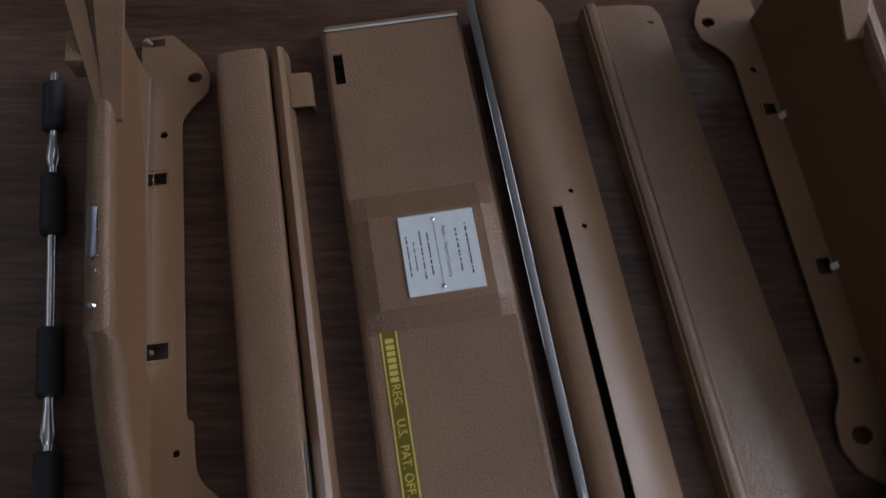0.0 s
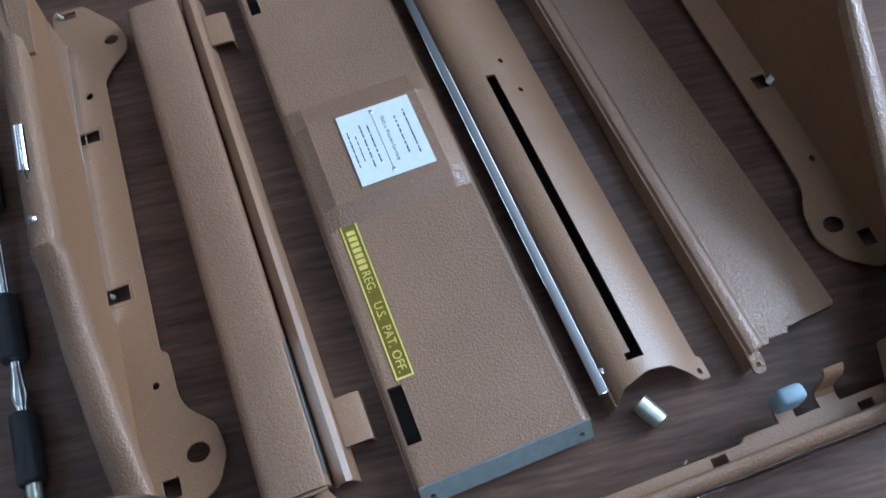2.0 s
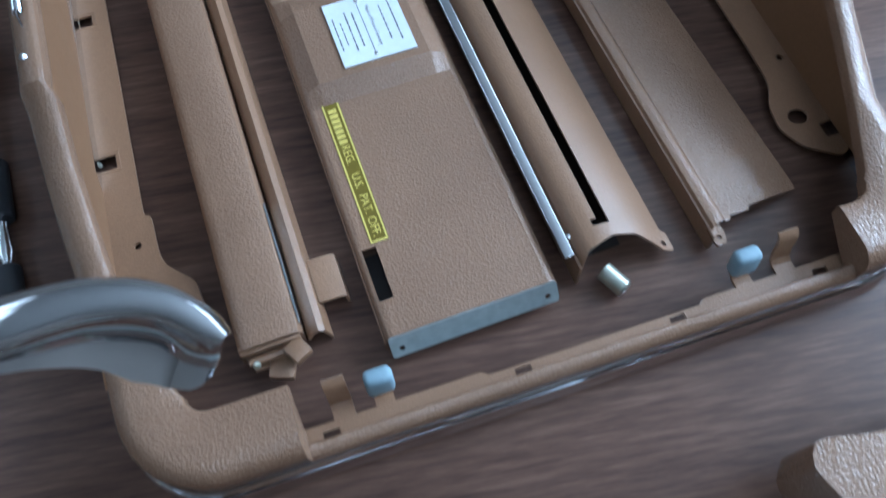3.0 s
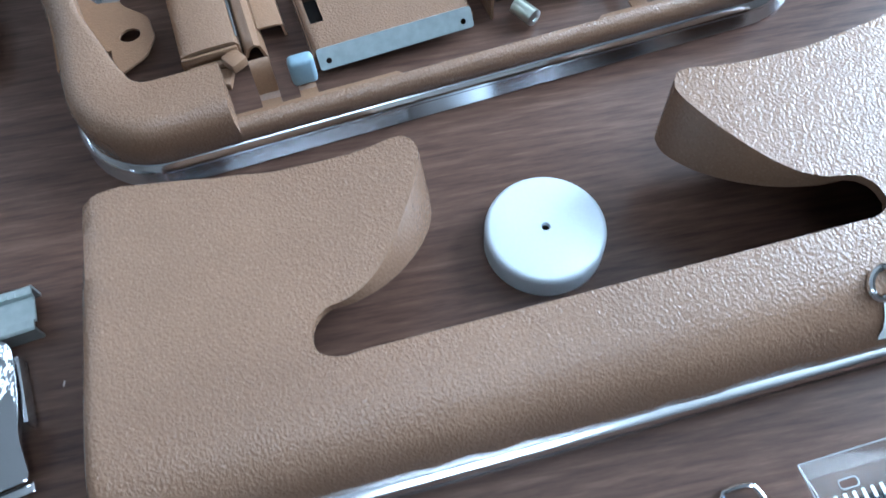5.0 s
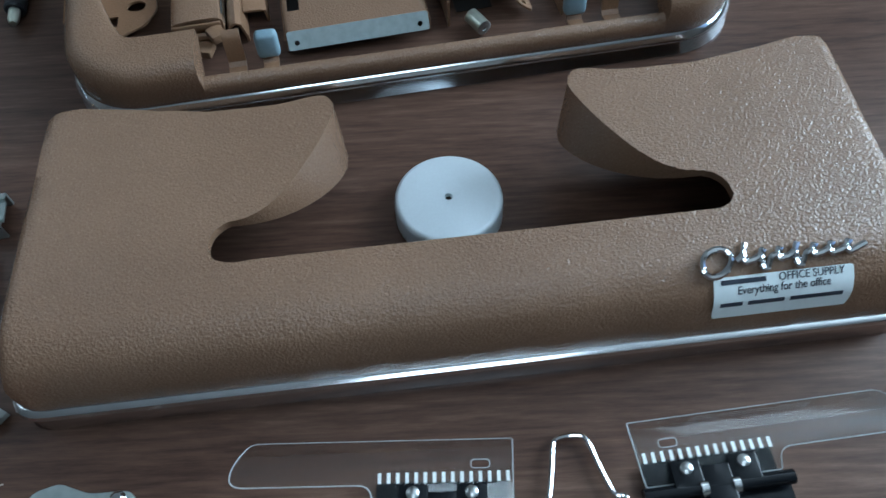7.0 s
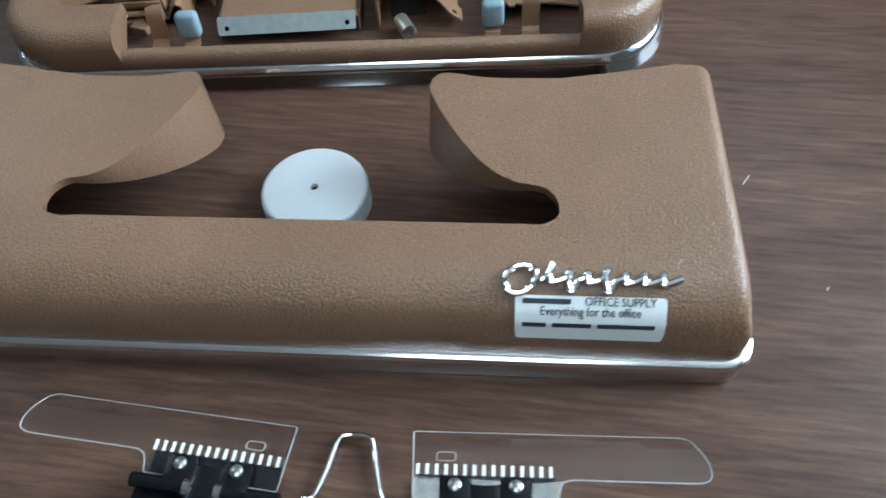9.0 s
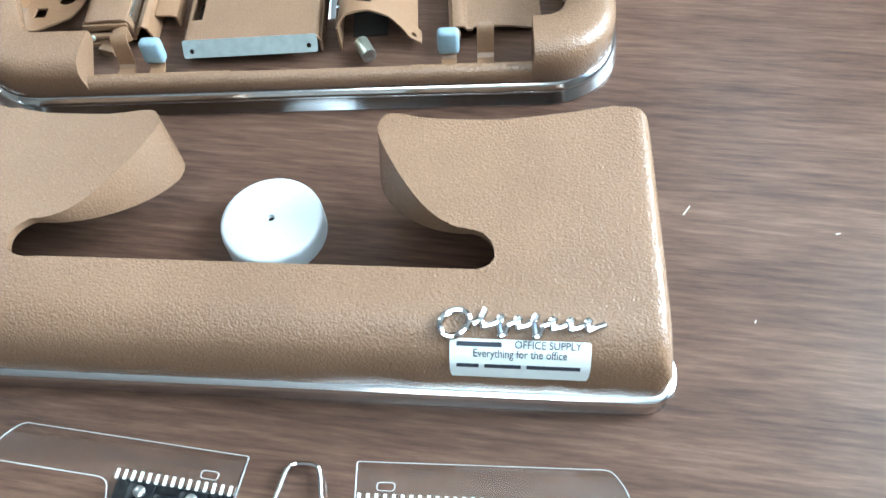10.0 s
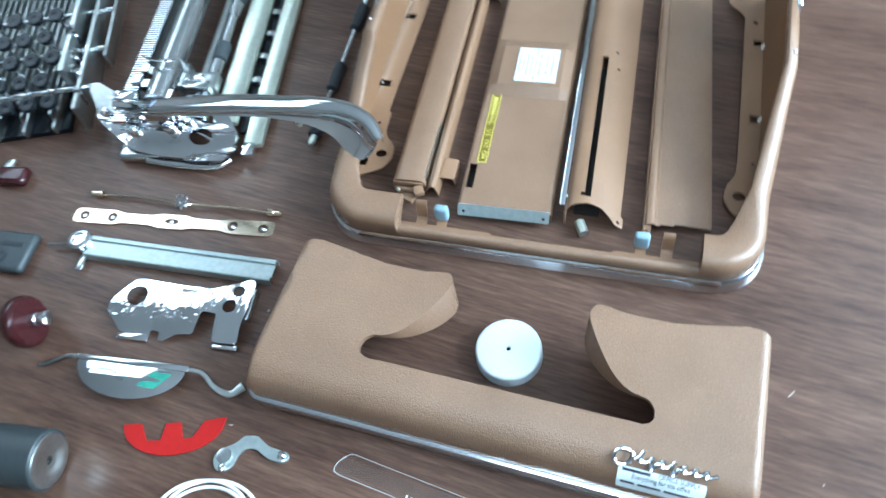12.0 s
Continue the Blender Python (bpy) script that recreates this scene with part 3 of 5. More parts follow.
    # side sheets: upright inner wall and a flange on the table
    for s in (-1, 1):
        wall = []
        for y in [0.045 + 0.0213 * i for i in range(13)]:
            x = lerp_table([(0.04, 0.1615), (0.095, 0.1600), (0.150, 0.1570 if s < 0 else 0.1645), (0.32, 0.1540 if s < 0 else 0.1650)], y)
            h = lerp_table([(0.04, 0.030), (0.065, 0.034), (0.147, 0.068), (0.32, 0.078)], y)
            foot = 0.1605
            wall.append([Vector((s * q, y, z)) for q, z in ((x, h), (foot + (x - foot) * 0.45, h * 0.5), (foot, 0.0065), (foot - 0.0012, 0.0065), (foot + (x - foot) * 0.45 - 0.0012, h * 0.5), (x - 0.0012, h))])
        part("inner_wall", add_rings(bmesh.new(), wall), M_INNER, e)
        d = 0.0 if s < 0 else 0.009
        o = [(0.1625, 0.060), (0.150 + d / 2, 0.056), (0.132 + d, 0.066), (0.1265 + d, 0.077), (0.128 + d, 0.090), (0.138 + d / 2, 0.100), (0.1405 + d / 3, 0.106), (0.1410 + d / 3, 0.1265), (0.1440, 0.1275), (0.1435, 0.2770), (0.138, 0.285), (0.130, 0.292), (0.1285, 0.302), (0.133, 0.313), (0.147, 0.330), (0.1635, 0.330), (0.1635, 0.15)]
        hs = [circle(s * (0.1375 + d), 0.0810, 0.0048, 18, 0.0040), circle(s * (0.1485 + d * 0.75), 0.1135, 0.0016, 14), circle(s * 0.1525, 0.2700, 0.0019, 14), rounded(rect(s * 0.1550 - 0.0036, s * 0.1550 + 0.0036, 0.1555, 0.1630), 0.0004),
              rounded(rect(s * 0.1545 - 0.0032, s * 0.1545 + 0.0032, 0.2425, 0.2490), 0.0004), rounded(rect(s * (0.150 + d * 0.75) - 0.0034, s * (0.150 + d * 0.75) + 0.0034, 0.067, 0.0745), 0.0004), circle(s * 0.1365, 0.3020, 0.0036, 16, 0.0030), rounded(rect(s * 0.1555 - 0.004, s * 0.1555 + 0.004, 0.3235, 0.3280), 0.0004)]
        part("flange", plate(rounded([(s * a, b) for a, b in o], 0.003), hs, 0.0014, 0.0052, 0.0002), M_SMOOTH, e)
        for y in ((0.1590, 0.2457, 0.3257) if s < 0 else (0.1580, 0.2405)):
            # a small bent tongue at the hole's edge
            bm = tube([(s * 0.1585, y, 0.0062), (s * 0.1600, y, 0.0100)], 0.0017 if s > 0 else 0.0011, 10)
            part("lug", bm, M_WHITE if s > 0 else M_BRASS, e, "small bright metal lug")
        for (hx, hy, hw, hh) in ((0.1550, 0.1592, 0.0052, 0.0052), (0.1545, 0.2457, 0.0048, 0.0046)):
            # shallow pressed rim round the square holes
            ring = rounded([(s * hx - hw, hy - hh), (s * hx + hw, hy - hh), (s * hx + hw, hy + hh), (s * hx - hw, hy + hh)], 0.0008)
            part("pressed_rim", tube([(q, w, 0.0066) for q, w in ring + ring[:1]], 0.0003, 5), M_SMOOTH, e)
        yy, xs, zs = (0.174, -0.1530, 0.0860) if s < 0 else (0.200, 0.1680, 0.0870)
        coil = [(xs + 0.0017 * math.cos(a), yy + 0.0200 * a / (2 * math.pi * 22), zs + 0.0017 * math.sin(a)) for a in [2 * math.pi * 22 * i / 220 for i in range(221)]]
        spring = part("spring", tube(coil, 0.00042, 5), M_CHROME, e, "small bright tension spring")
        for q in (-1, 1):
            yc = yy + 0.010 + q * 0.012
            part("hook", tube([(xs, yc - q * 0.002, zs + 0.001), (xs, yc, zs), (xs, yc + q * 0.002, zs - 0.003)], 0.0005, 6), M_CHROME, spring)
        part("pin", lathe([(0.0016, 0.0), (0.0016, 0.001), (0.0008, 0.0018)], pose(s * (0.1550 if s < 0 else 0.1665), 0.158, zs - 0.0060), 12), M_WORN, e)
        # two straps at the rear corner, meeting in a V, and a short ear
        k = 0.0 if s < 0 else 0.008
        for a, b, w0 in (((0.153 + k, 0.236, 0.076), (0.155 + k, 0.275, 0.104), 0.0036), ((0.150 + k, 0.236, 0.076), (0.139 + k, 0.285, 0.114), 0.0065)):
            a, b = Vector((s * a[0], a[1], a[2])), Vector((s * b[0], b[1], b[2]))
            rings = [[a + (b - a) * t + Vector((q * w0 * (0.5 + 0.5 * t), 0, w2 * 0.0010)) for q, w2 in ((-1, -1), (1, -1), (1, 1), (-1, 1))] for t in (0, 0.3, 0.6, 0.9, 1)]
            part("rear_strap", add_rings(bmesh.new(), rings), M_SMOOTH, e)
        part("rear_ear", box(s * (0.1600 + k) - 0.0035, s * (0.1600 + k) + 0.0035, 0.255, 0.270, 0.080, 0.092, bevel=0.001), M_PAINT, e)


# ---- the four loose panels inside the frame ----
def build_tube_panel():
    e = thing("rounded_paper_rest_panel", -0.1180, 0.1145, 8.9, "brown painted rounded sheet-metal panel with bent tabs", "metal panel")
    L = 0.258
    prof = sheet_profile([(-0.0142, 0.003), (-0.0140, 0.0125), (-0.0132, 0.0155), (-0.0112, 0.0172), (-0.0080, 0.0178), (0.0, 0.0182), (0.0080, 0.0180), (0.0108, 0.0172), (0.0120, 0.0155), (0.0122, 0.009), (0.0120, 0.004)], 0.0014)
    part("rounded_body", extrude_profile(bmesh.new(), prof, 0, L, 8), M_PAINT, e)
    prof = sheet_profile([(0.0128, 0.0075), (0.0150, 0.0120), (0.0180, 0.0135), (0.0205, 0.0120), (0.0225, 0.004), (0.0226, 0.0010)], 0.0012)
    part("side_fold", extrude_profile(bmesh.new(), prof, -0.001, L + 0.003, 6), M_SMOOTH, e)
    for y in (0.012, L - 0.032):
        line = [(0.0215, 0.0095), (0.0300, 0.0090), (0.0330, 0.0080), (0.0338, 0.0010)]
        part("tab", extrude_profile(bmesh.new(), sheet_profile(line, 0.0012), y, y + 0.020, 2), M_SMOOTH, e)
    part("bright_edge", box(0.0118, 0.0126, 0.004, 0.060, 0.0100, 0.0165), M_WORN, e, "bare bright metal edge")
    part("end_cap", box(-0.0132, 0.0115, 0.0006, 0.0018, 0.003, 0.0164, bevel=0.0004), M_SMOOTH, e)
    part("hinge_strap", box(-0.013, 0.011, -0.0015, 0.0, 0.0125, 0.0160, bevel=0.0005), M_SMOOTH, e)
    part("side_lug", box(-0.0045, 0.0035, -0.010, -0.0015, 0.0095, 0.0145, bevel=0.0008, m=pose(0.006, 0, 0, 0, 0, 28)), M_SMOOTH, e)
    bm = bmesh.new()
    add_box(bm, -0.010, 0.006, -0.006, 0.001, 0.006, 0.0075)
    add_box(bm, -0.002, 0.008, -0.012, -0.003, 0.004, 0.0085, bevel=0.001, m=Matrix.Rotation(radians(-20), 4, "Z"))
    add_tube(bm, [(-0.011, -0.003, 0.010), (0.010, -0.003, 0.010)], 0.0018, 8)
    part("hinge_end", bm, M_SMOOTH, e)
    part("rivet", lathe([(0.0016, 0.0), (0.0016, 0.0012), (0.0009, 0.0018)], pose(-0.0085, -0.0045, 0.0105, 60), 12), M_BRASS, e)


def build_plate():
    e = thing("flat_cover_plate", -0.0385, 0.1095, 8.9, "brown painted cover plate with raised centre and labels", "metal panel")
    W, L = 0.0365, 0.287

    def lift(p):
        y = p.y
        k = lerp_table([(0.1185, 0.0), (0.1275, 1.0), (0.1725, 1.0), (0.1860, 0.0)], y)
        bevel = min(max((W + 0.0 - abs(p.x)) / 0.010, 0.12), 1.0)
        side = min(max((W - abs(p.x)) / 0.0035, 0), 1)
        drop = -0.0035 * (1 - math.sqrt(max(1 - (1 - side) ** 2, 0)))
        return Vector((p.x, y, p.z + 0.0054 * k * bevel + drop))

    holes = [rounded(rect(-0.0335, -0.0275, 0.020, 0.044), 0.0003), rounded(rect(-0.0325, -0.0275, L - 0.036, L - 0.018), 0.0003)]
    me = plate(rounded(rect(-W, W, 0.0025, L), 0.003), holes, 0.0012, 0.0112)
    cuts_x = [s * (W - d) for s in (-1, 1) for d in (0.0004, 0.001, 0.0018, 0.0035, 0.006, 0.010)]
    cuts_y = [0.1185, 0.1275, 0.1725, 0.1860]
    part("plate", bend(me, lift, cuts_x, cuts_y), M_PAINT, e).data.set_sharp_from_angle(angle=radians(14))
    bm = bmesh.new()
    for s in (-1, 1):
        add_box(bm, s * W - 0.0006, s * W + 0.0006, 0.004, L - 0.003, 0.001, 0.0085)
    part("side_edge", bm, M_PAINT, e)
    # near-black sheets added beneath the cut slots, painting the shade there
    part("plate_slot_shade", box(-0.035, -0.026, 0.018, 0.046, 0.0006, 0.0010), M_SHADE, e)
    part("plate_slot_shade", box(-0.034, -0.026, L - 0.038, L - 0.016, 0.0006, 0.0010), M_SHADE, e)
    # bare zinc end lips with a screw hole at each corner
    for y, d in ((0.0, -1), (L, 1)):
        line = [(0.0, 0.0118), (-0.0012, 0.0112), (-0.0020, 0.0090), (-0.0050, 0.0012), (-0.0056, 0.0)]
        o = rounded([(-W + 0.001, -0.0062), (W - 0.001, -0.0062), (W - 0.001, 0.003), (-W + 0.001, 0.003)], 0.0015)
        me = plate(o, [circle(-W + 0.0055, -0.0028, 0.0013, 14), circle(W - 0.0055, -0.0028, 0.0013, 14)], 0.0010, -0.001)
        me.transform(Matrix.Translation((0, y, 0.0115)) @ Matrix.Rotation(0 if d < 0 else math.pi, 4, "Z") @ Matrix.Translation((0, 0.0012, 0)) @ Matrix.Rotation(radians(52), 4, "X"))
        part("end_lip", me, M_ZINC, e, "bare grey zinc end lip with screw holes")
    # maker's plate on the raised part
    z = 0.0180
    lab = part("maker_label", plate(rect(-0.0130, 0.0220, 0.1315, 0.1705), [], 0.0006, z), M_LABEL, e, "silver metal maker label with dark print")
    part("ruled_line", plate(rect(0.0028, 0.0031, 0.135, 0.167), [], 0.00008, z + 0.0006), M_INK, lab)
    for y in (0.1345, 0.1675):
        part("rivet", lathe([(0.0010, 0), (0.0010, 0.0004), (0.0004, 0.0008)], pose(0.0030, y, z + 0.0006), 10), M_WORN, lab)
    part("lettering", words("Made in Western Germany", 0.0026, 0.0070, 0.151, z + 0.00062, -math.pi / 2, 0.00003, stretch=0.88), M_INK, lab, smooth=False)
    lines = [(0.0172, 0.025, 0.0010), (0.0125, 0.021, 0.0010), (-0.0008, 0.021, 0.0010), (-0.0042, 0.024, 0.0010), (-0.0076, 0.015, 0.0007), (-0.0106, 0.020, 0.0009)]
    for x, ln, w in lines:
        y = 0.151 - ln / 2
        while y < 0.151 + ln / 2:
            step = random.uniform(0.0010, 0.0024)
            part("printed_bar", plate(rect(x - w * 0.36, x + w * 0.36, y, min(y + step, 0.151 + ln / 2)), [], 0.00008, z + 0.0006), M_INK, lab, smooth=False)
            y += step + random.choice((0.0003, 0.0004, 0.0010))
    # yellow foil strip with lettering
    sx, sy0, sy1 = -0.0250, 0.0455, 0.1205
    foil = part("foil_strip", plate(rect(sx - 0.0040, sx + 0.0040, sy0, sy1), [], 0.0002, 0.01245), M_GOLD, e, "yellow foil strip with dark lettering")
    for a in (rect(sx - 0.0038, sx + 0.0038, sy0 + 0.0002, sy0 + 0.0010), rect(sx - 0.0038, sx + 0.0038, sy1 - 0.0010, sy1 - 0.0002), rect(sx - 0.0038, sx - 0.0031, sy0 + 0.001, sy1 - 0.001), rect(sx + 0.0031, sx + 0.0038, sy0 + 0.001, sy1 - 0.001)):
        part("border_line", plate(a, [], 0.00006, 0.01266), M_GOLDINK, foil, smooth=False)
    for text, y in (("REG.", 0.0450), ("U.S.", 0.0310), ("PAT.", 0.0190), ("OFF.", 0.0075)):
        part("lettering", words(text, 0.0054, sx - 0.0001, sy0 + y, 0.01268, -math.pi / 2, 0.00004, stretch=0.92), M_GOLDINK, foil, smooth=False)
    for i in range(7):
        y = sy1 - 0.0045 - i * 0.0029
        part("printed_bar", plate(rect(sx - 0.0019, sx + 0.0019, y - 0.0021, y), [], 0.00006, 0.01266), M_GOLDINK, foil, smooth=False)


def build_rail_panel():
    e = thing("slotted_rail_panel", 0.0275, 0.1235, 9.2, "brown painted slotted panel with bright ruled rail", "metal panel")
    L = 0.283
    line = [(-0.0215, 0.002), (-0.0208, 0.0145), (-0.0190, 0.0190), (-0.0155, 0.0212), (-0.0080, 0.0215), (0.0, 0.0192), (0.0085, 0.0150), (0.0160, 0.0095), (0.0215, 0.0050)]
    xs = [p[0] for p in line]

    def arch(p):
        return Vector((p.x, p.y, smooth_table(line, p.x) - 0.001 + p.z))

    o = rounded([(-0.0205, 0.0), (-0.016, 0.0045), (-0.004, 0.0075), (0.006, 0.0065), (0.013, 0.0015), (0.0165, -0.002), (0.0225, -0.002), (0.0225, 0.007), (0.0205, 0.008), (0.0205, L - 0.008), (0.016, L), (-0.0205, L)], 0.0012)
    holes = [rounded([(-0.0105, 0.0135), (-0.0030, 0.0135), (-0.0030, 0.160), (-0.0078, 0.160), (-0.0078, 0.0165), (-0.0105, 0.0165)], 0.0002), circle(0.0185, 0.0015, 0.0014, 12), circle(0.006, 0.150, 0.0013, 12), circle(0.0035, 0.168, 0.0013, 12)]
    me = plate(o, holes, 0.0012)
    part("arched_sheet", bend(me, arch, [-0.0195, -0.0180, -0.0165, -0.0150, -0.012, -0.008, -0.004, 0.0, 0.004, 0.0085, 0.0125, 0.016, 0.019], []), M_SMOOTH, e)
    part("side_sheet", box(-0.0215, -0.0203, 0.0, L, 0.001, 0.016), M_SMOOTH, e)
    # dark sheet added under the long slot in place of its shade
    part("slot_shade_sheet", box(-0.0150, 0.004, 0.010, 0.165, 0.0005, 0.0010), M_SHADE, e)
    part("ruled_rail", box(-0.0222, -0.0178, 0.006, L + 0.004, 0.0195, 0.0213, bevel=0.0005, m=pose(0, 0, 0, 0, -10, 0)), M_CHROME, e, "bright chrome ruled rail")
    for i in range(44):
        y = 0.022 + i * 0.006
        part("scale_mark", box(-0.0218, -0.0208, y, y + 0.0005, 0.0150, 0.0165), M_INK, e, smooth=False)
    part("screw", lathe([(0.0014, 0.0), (0.0014, 0.001), (0.0007, 0.0014)], pose(-0.0200, 0.0145, 0.0170), 12), M_WORN, e)
    bm = tube([(-0.0095, -0.0005, 0.0062), (-0.0050, -0.0105, 0.0058)], 0.0040, 16)
    part("spacer", bm, M_BRASS, e, "yellowish plated round spacer")
    part("spacer_face", lathe([(0.0040, 0.0), (0.0030, 0.0004), (0.0016, 0.0004), (0.0014, -0.002)], pose(-0.0049, -0.0107, 0.0058, 90, 0, 24), 16), M_STEEL, e)


def build_right_panel():
    e = thing("long_folded_panel", 0.0665, 0.1285, 9.4, "brown painted folded panel with raised ridge edge", "metal panel")
    L = 0.277
    line = [(-0.0020, 0.0010), (-0.0015, 0.0100), (0.0000, 0.0125), (0.0040, 0.0128), (0.0058, 0.0118), (0.0072, 0.0098), (0.0090, 0.0096), (0.0250, 0.0078), (0.0400, 0.0045), (0.0480, 0.0022)]

    def fold(p):
        k = 1 - 0.12 * p.y / L
        return Vector((p.x * k, p.y, smooth_table(line[1:], p.x) - 0.001 + p.z))

    o = rounded([(-0.0015, 0.0), (0.006, 0.002), (0.010, 0.002), (0.0105, 0.004), (0.020, 0.0035), (0.0205, 0.0055), (0.047, 0.0075), (0.048, 0.0095), (0.048, L - 0.006), (0.044, L), (-0.0015, L)], 0.0008)
    me = plate(o, [rounded(rect(0.037, 0.041, L - 0.012, L - 0.0105), 0.0002)], 0.0012)
    part("sheet", bend(me, fold, [0.0, 0.002, 0.004, 0.005, 0.0058, 0.0065, 0.0072, 0.008, 0.009, 0.014, 0.02, 0.025, 0.03, 0.035, 0.04, 0.044], [0.05, 0.1, 0.15, 0.2]), M_PAINT, e)
    bow = [[Vector((a, y, z)) for a, z in ((-0.0022, 0.0008 + 0.0035 * math.sin(math.pi * min(max((y - 0.10) / 0.09, 0), 1))), (-0.0010, 0.0008), (-0.0004, 0.0112), (-0.0018, 0.0112))] for y in [-0.004 + (L + 0.004) * i / 30 for i in range(31)]]
    part("folded_edge", add_rings(bmesh.new(), bow), M_SMOOTH, e)
    part("ear", plate(rounded([(-0.0022, -0.0075), (0.0025, -0.0075), (0.0038, -0.003), (0.0038, 0.0015), (-0.0022, 0.0015)], 0.0015), [circle(0.0005, -0.004, 0.0011, 10)], 0.0012, 0.0095), M_PAINT, e)


build_cover()
build_disc()
build_frame()
build_tube_panel()
build_plate()
build_rail_panel()
build_right_panel()


# ---- loose parts beside the cover ----
def build_star_rod():
    e = thing("star_wheel_rod", -0.298, 0.049, 9.3, "thin brass rod with small star wheel", "metal rod")
    pts = smooth_path([(-0.087, -0.001, 0.0035), (-0.045, 0.0008, 0.0035), (0.0, -0.001, 0.0048), (0.045, 0.0005, 0.0035), (0.087, 0.0, 0.0035)], 5)
    part("rod", tube(pts, 0.0011, 8), M_COPPER, e)
    star = []
    for i in range(16):
        r = 0.0066 if i % 2 == 0 else 0.0038
        for d in (-0.12, 0.12):
            a = 2 * math.pi * i / 16 + d
            star.append((r * math.cos(a), r * math.sin(a)))
    me = plate(star, [circle(0, 0, 0.0011, 10)], 0.003, -0.0015, 0.0003)
    me.transform(pose(0, -0.001, 0.0066, 37, 0, 0))
    part("star_wheel", me, M_CHROME, e, "bright toothed star wheel")
    for s in (-1, 1):
        bm = tube([(s * 0.076, 0, 0.0036), (s * 0.080, 0, 0.0036), (s * 0.0805, 0, 0.0036), (s * 0.086, 0, 0.0036)], [0.0034, 0.0034, 0.0022, 0.0026], 14)
        part("collar", bm, M_COPPER, e)


def build_strip():
    e = thing("perforated_link_strip", -0.300, 0.0305, 11.6, "polished brass strip with round holes", "metal strip")
    half = [(-0.090, 0.004), (-0.087, 0.0072), (-0.052, 0.0072), (-0.045, 0.0050), (-0.018, 0.0050), (-0.012, 0.0070), (0.012, 0.0070), (0.018, 0.0050), (0.045, 0.0050), (0.052, 0.0072), (0.087, 0.0072), (0.090, 0.004)]
    o = rounded(half + [(x, -y) for x, y in half[::-1]], 0.003)
    hs = [circle(x, 0, 0.0042, 18) for x in (-0.080, -0.054, 0.054, 0.080)] + [circle(0, 0, 0.0062, 18, 0.0025)]
    part("strip", plate(o, hs, 0.0012, 0.0006, 0.0002), M_COPPER, e)
    for x in (-0.080, -0.054, 0.0, 0.054, 0.080):
        part("stud", lathe([(0.0022, 0.0), (0.0022, 0.0016), (0.0014, 0.0024)], pose(x + 0.0004, -0.0006, 0.0), 12), M_WORN, e)


def build_channel():
    e = thing("channel_rail", -0.272, -0.001, 8.6, "worn plated steel channel rail with rounded end", "metal rail")
    prof = sheet_profile([(-0.0095, 0.0005), (-0.0095, 0.0080), (-0.0085, 0.0088), (-0.0055, 0.0088), (-0.0050, 0.0070), (0.0050, 0.0070), (0.0055, 0.0088), (0.0085, 0.0088), (0.0095, 0.0080), (0.0095, 0.0005)], 0.0011)
    bm = extrude_profile(bmesh.new(), prof, -0.080, 0.082, 6)
    bm.transform(Matrix.Rotation(-math.pi / 2, 4, "Z"))
    part("channel", bm, M_DULL, e)
    for i in range(26):
        part("notch", box(0.010 + i * 0.0026, 0.0113 + i * 0.0026, 0.0056, 0.0082, 0.0087, 0.0092), M_DULL, e, smooth=False)
    part("end_boss", lathe([(0.0098, 0.002), (0.0102, 0.005), (0.0098, 0.0110), (0.0085, 0.0120), (0.0060, 0.0122), (0.0055, 0.0100), (0.0015, 0.0098)], pose(-0.0885, 0.003, 0), 28), M_CHROME, e)
    part("tang", box(-0.084, -0.078, -0.022, -0.006, 0.003, 0.0055, bevel=0.001), M_WORN, e)
    part("pin", tube([(-0.118, -0.003, 0.005), (-0.095, 0.0, 0.006)], 0.0010, 8), M_STEEL, e)


def build_bracket():
    e = thing("chrome_side_bracket", -0.245, -0.030, 12.0, "polished chrome bracket with three holes and slots", "metal bracket")
    o = [(-0.062, -0.014), (-0.059, -0.004), (-0.048, 0.012), (-0.040, 0.0135), (0.000, 0.0095), (0.018, 0.0080), (0.030, 0.0125), (0.049, 0.0200), (0.052, 0.015), (0.052, -0.004), (0.050, -0.018), (0.050, -0.033), (0.030, -0.033), (0.029, -0.012), (0.017, -0.011), (0.014, -0.029), (0.000, -0.030), (-0.009, -0.0355), (-0.014, -0.0355), (-0.013, -0.029), (-0.021, -0.028), (-0.021, -0.034), (-0.046, -0.031)]

    def dish(p):
        h = 0.0060 + 0.035 * p.x + 0.0022 * math.exp(-((p.y + 0.004) / 0.014) ** 2) + 0.0004 * math.sin(p.x * 95)
        if p.y < -0.022:
            h -= (-(p.y + 0.022)) * 0.25
        return Vector((p.x, p.y, p.z + h))

    me = plate(rounded(o, 0.0025, 4), [circle(-0.0405, -0.002, 0.0085, 26), circle(0.041, 0.0080, 0.0048, 20), circle(0.0375, -0.0052, 0.0053, 20)], 0.0011)
    part("bracket", bend(me, dish, [-0.055 + 0.006 * i for i in range(18)], [-0.030 + 0.0035 * i for i in range(14)]), M_WAVY, e)
    bm = box(-0.047, -0.021, -0.037, -0.0315, 0.0005, 0.0040, bevel=0.001)
    part("foot_lip", bm, M_CHROME, e)
    part("foot_lip", box(0.030, 0.050, -0.037, -0.033, 0.0005, 0.0030, bevel=0.0008), M_CHROME, e)
    part("side_lip", box(0.0515, 0.0535, -0.014, 0.012, 0.0005, 0.008, bevel=0.0005), M_WORN, e)


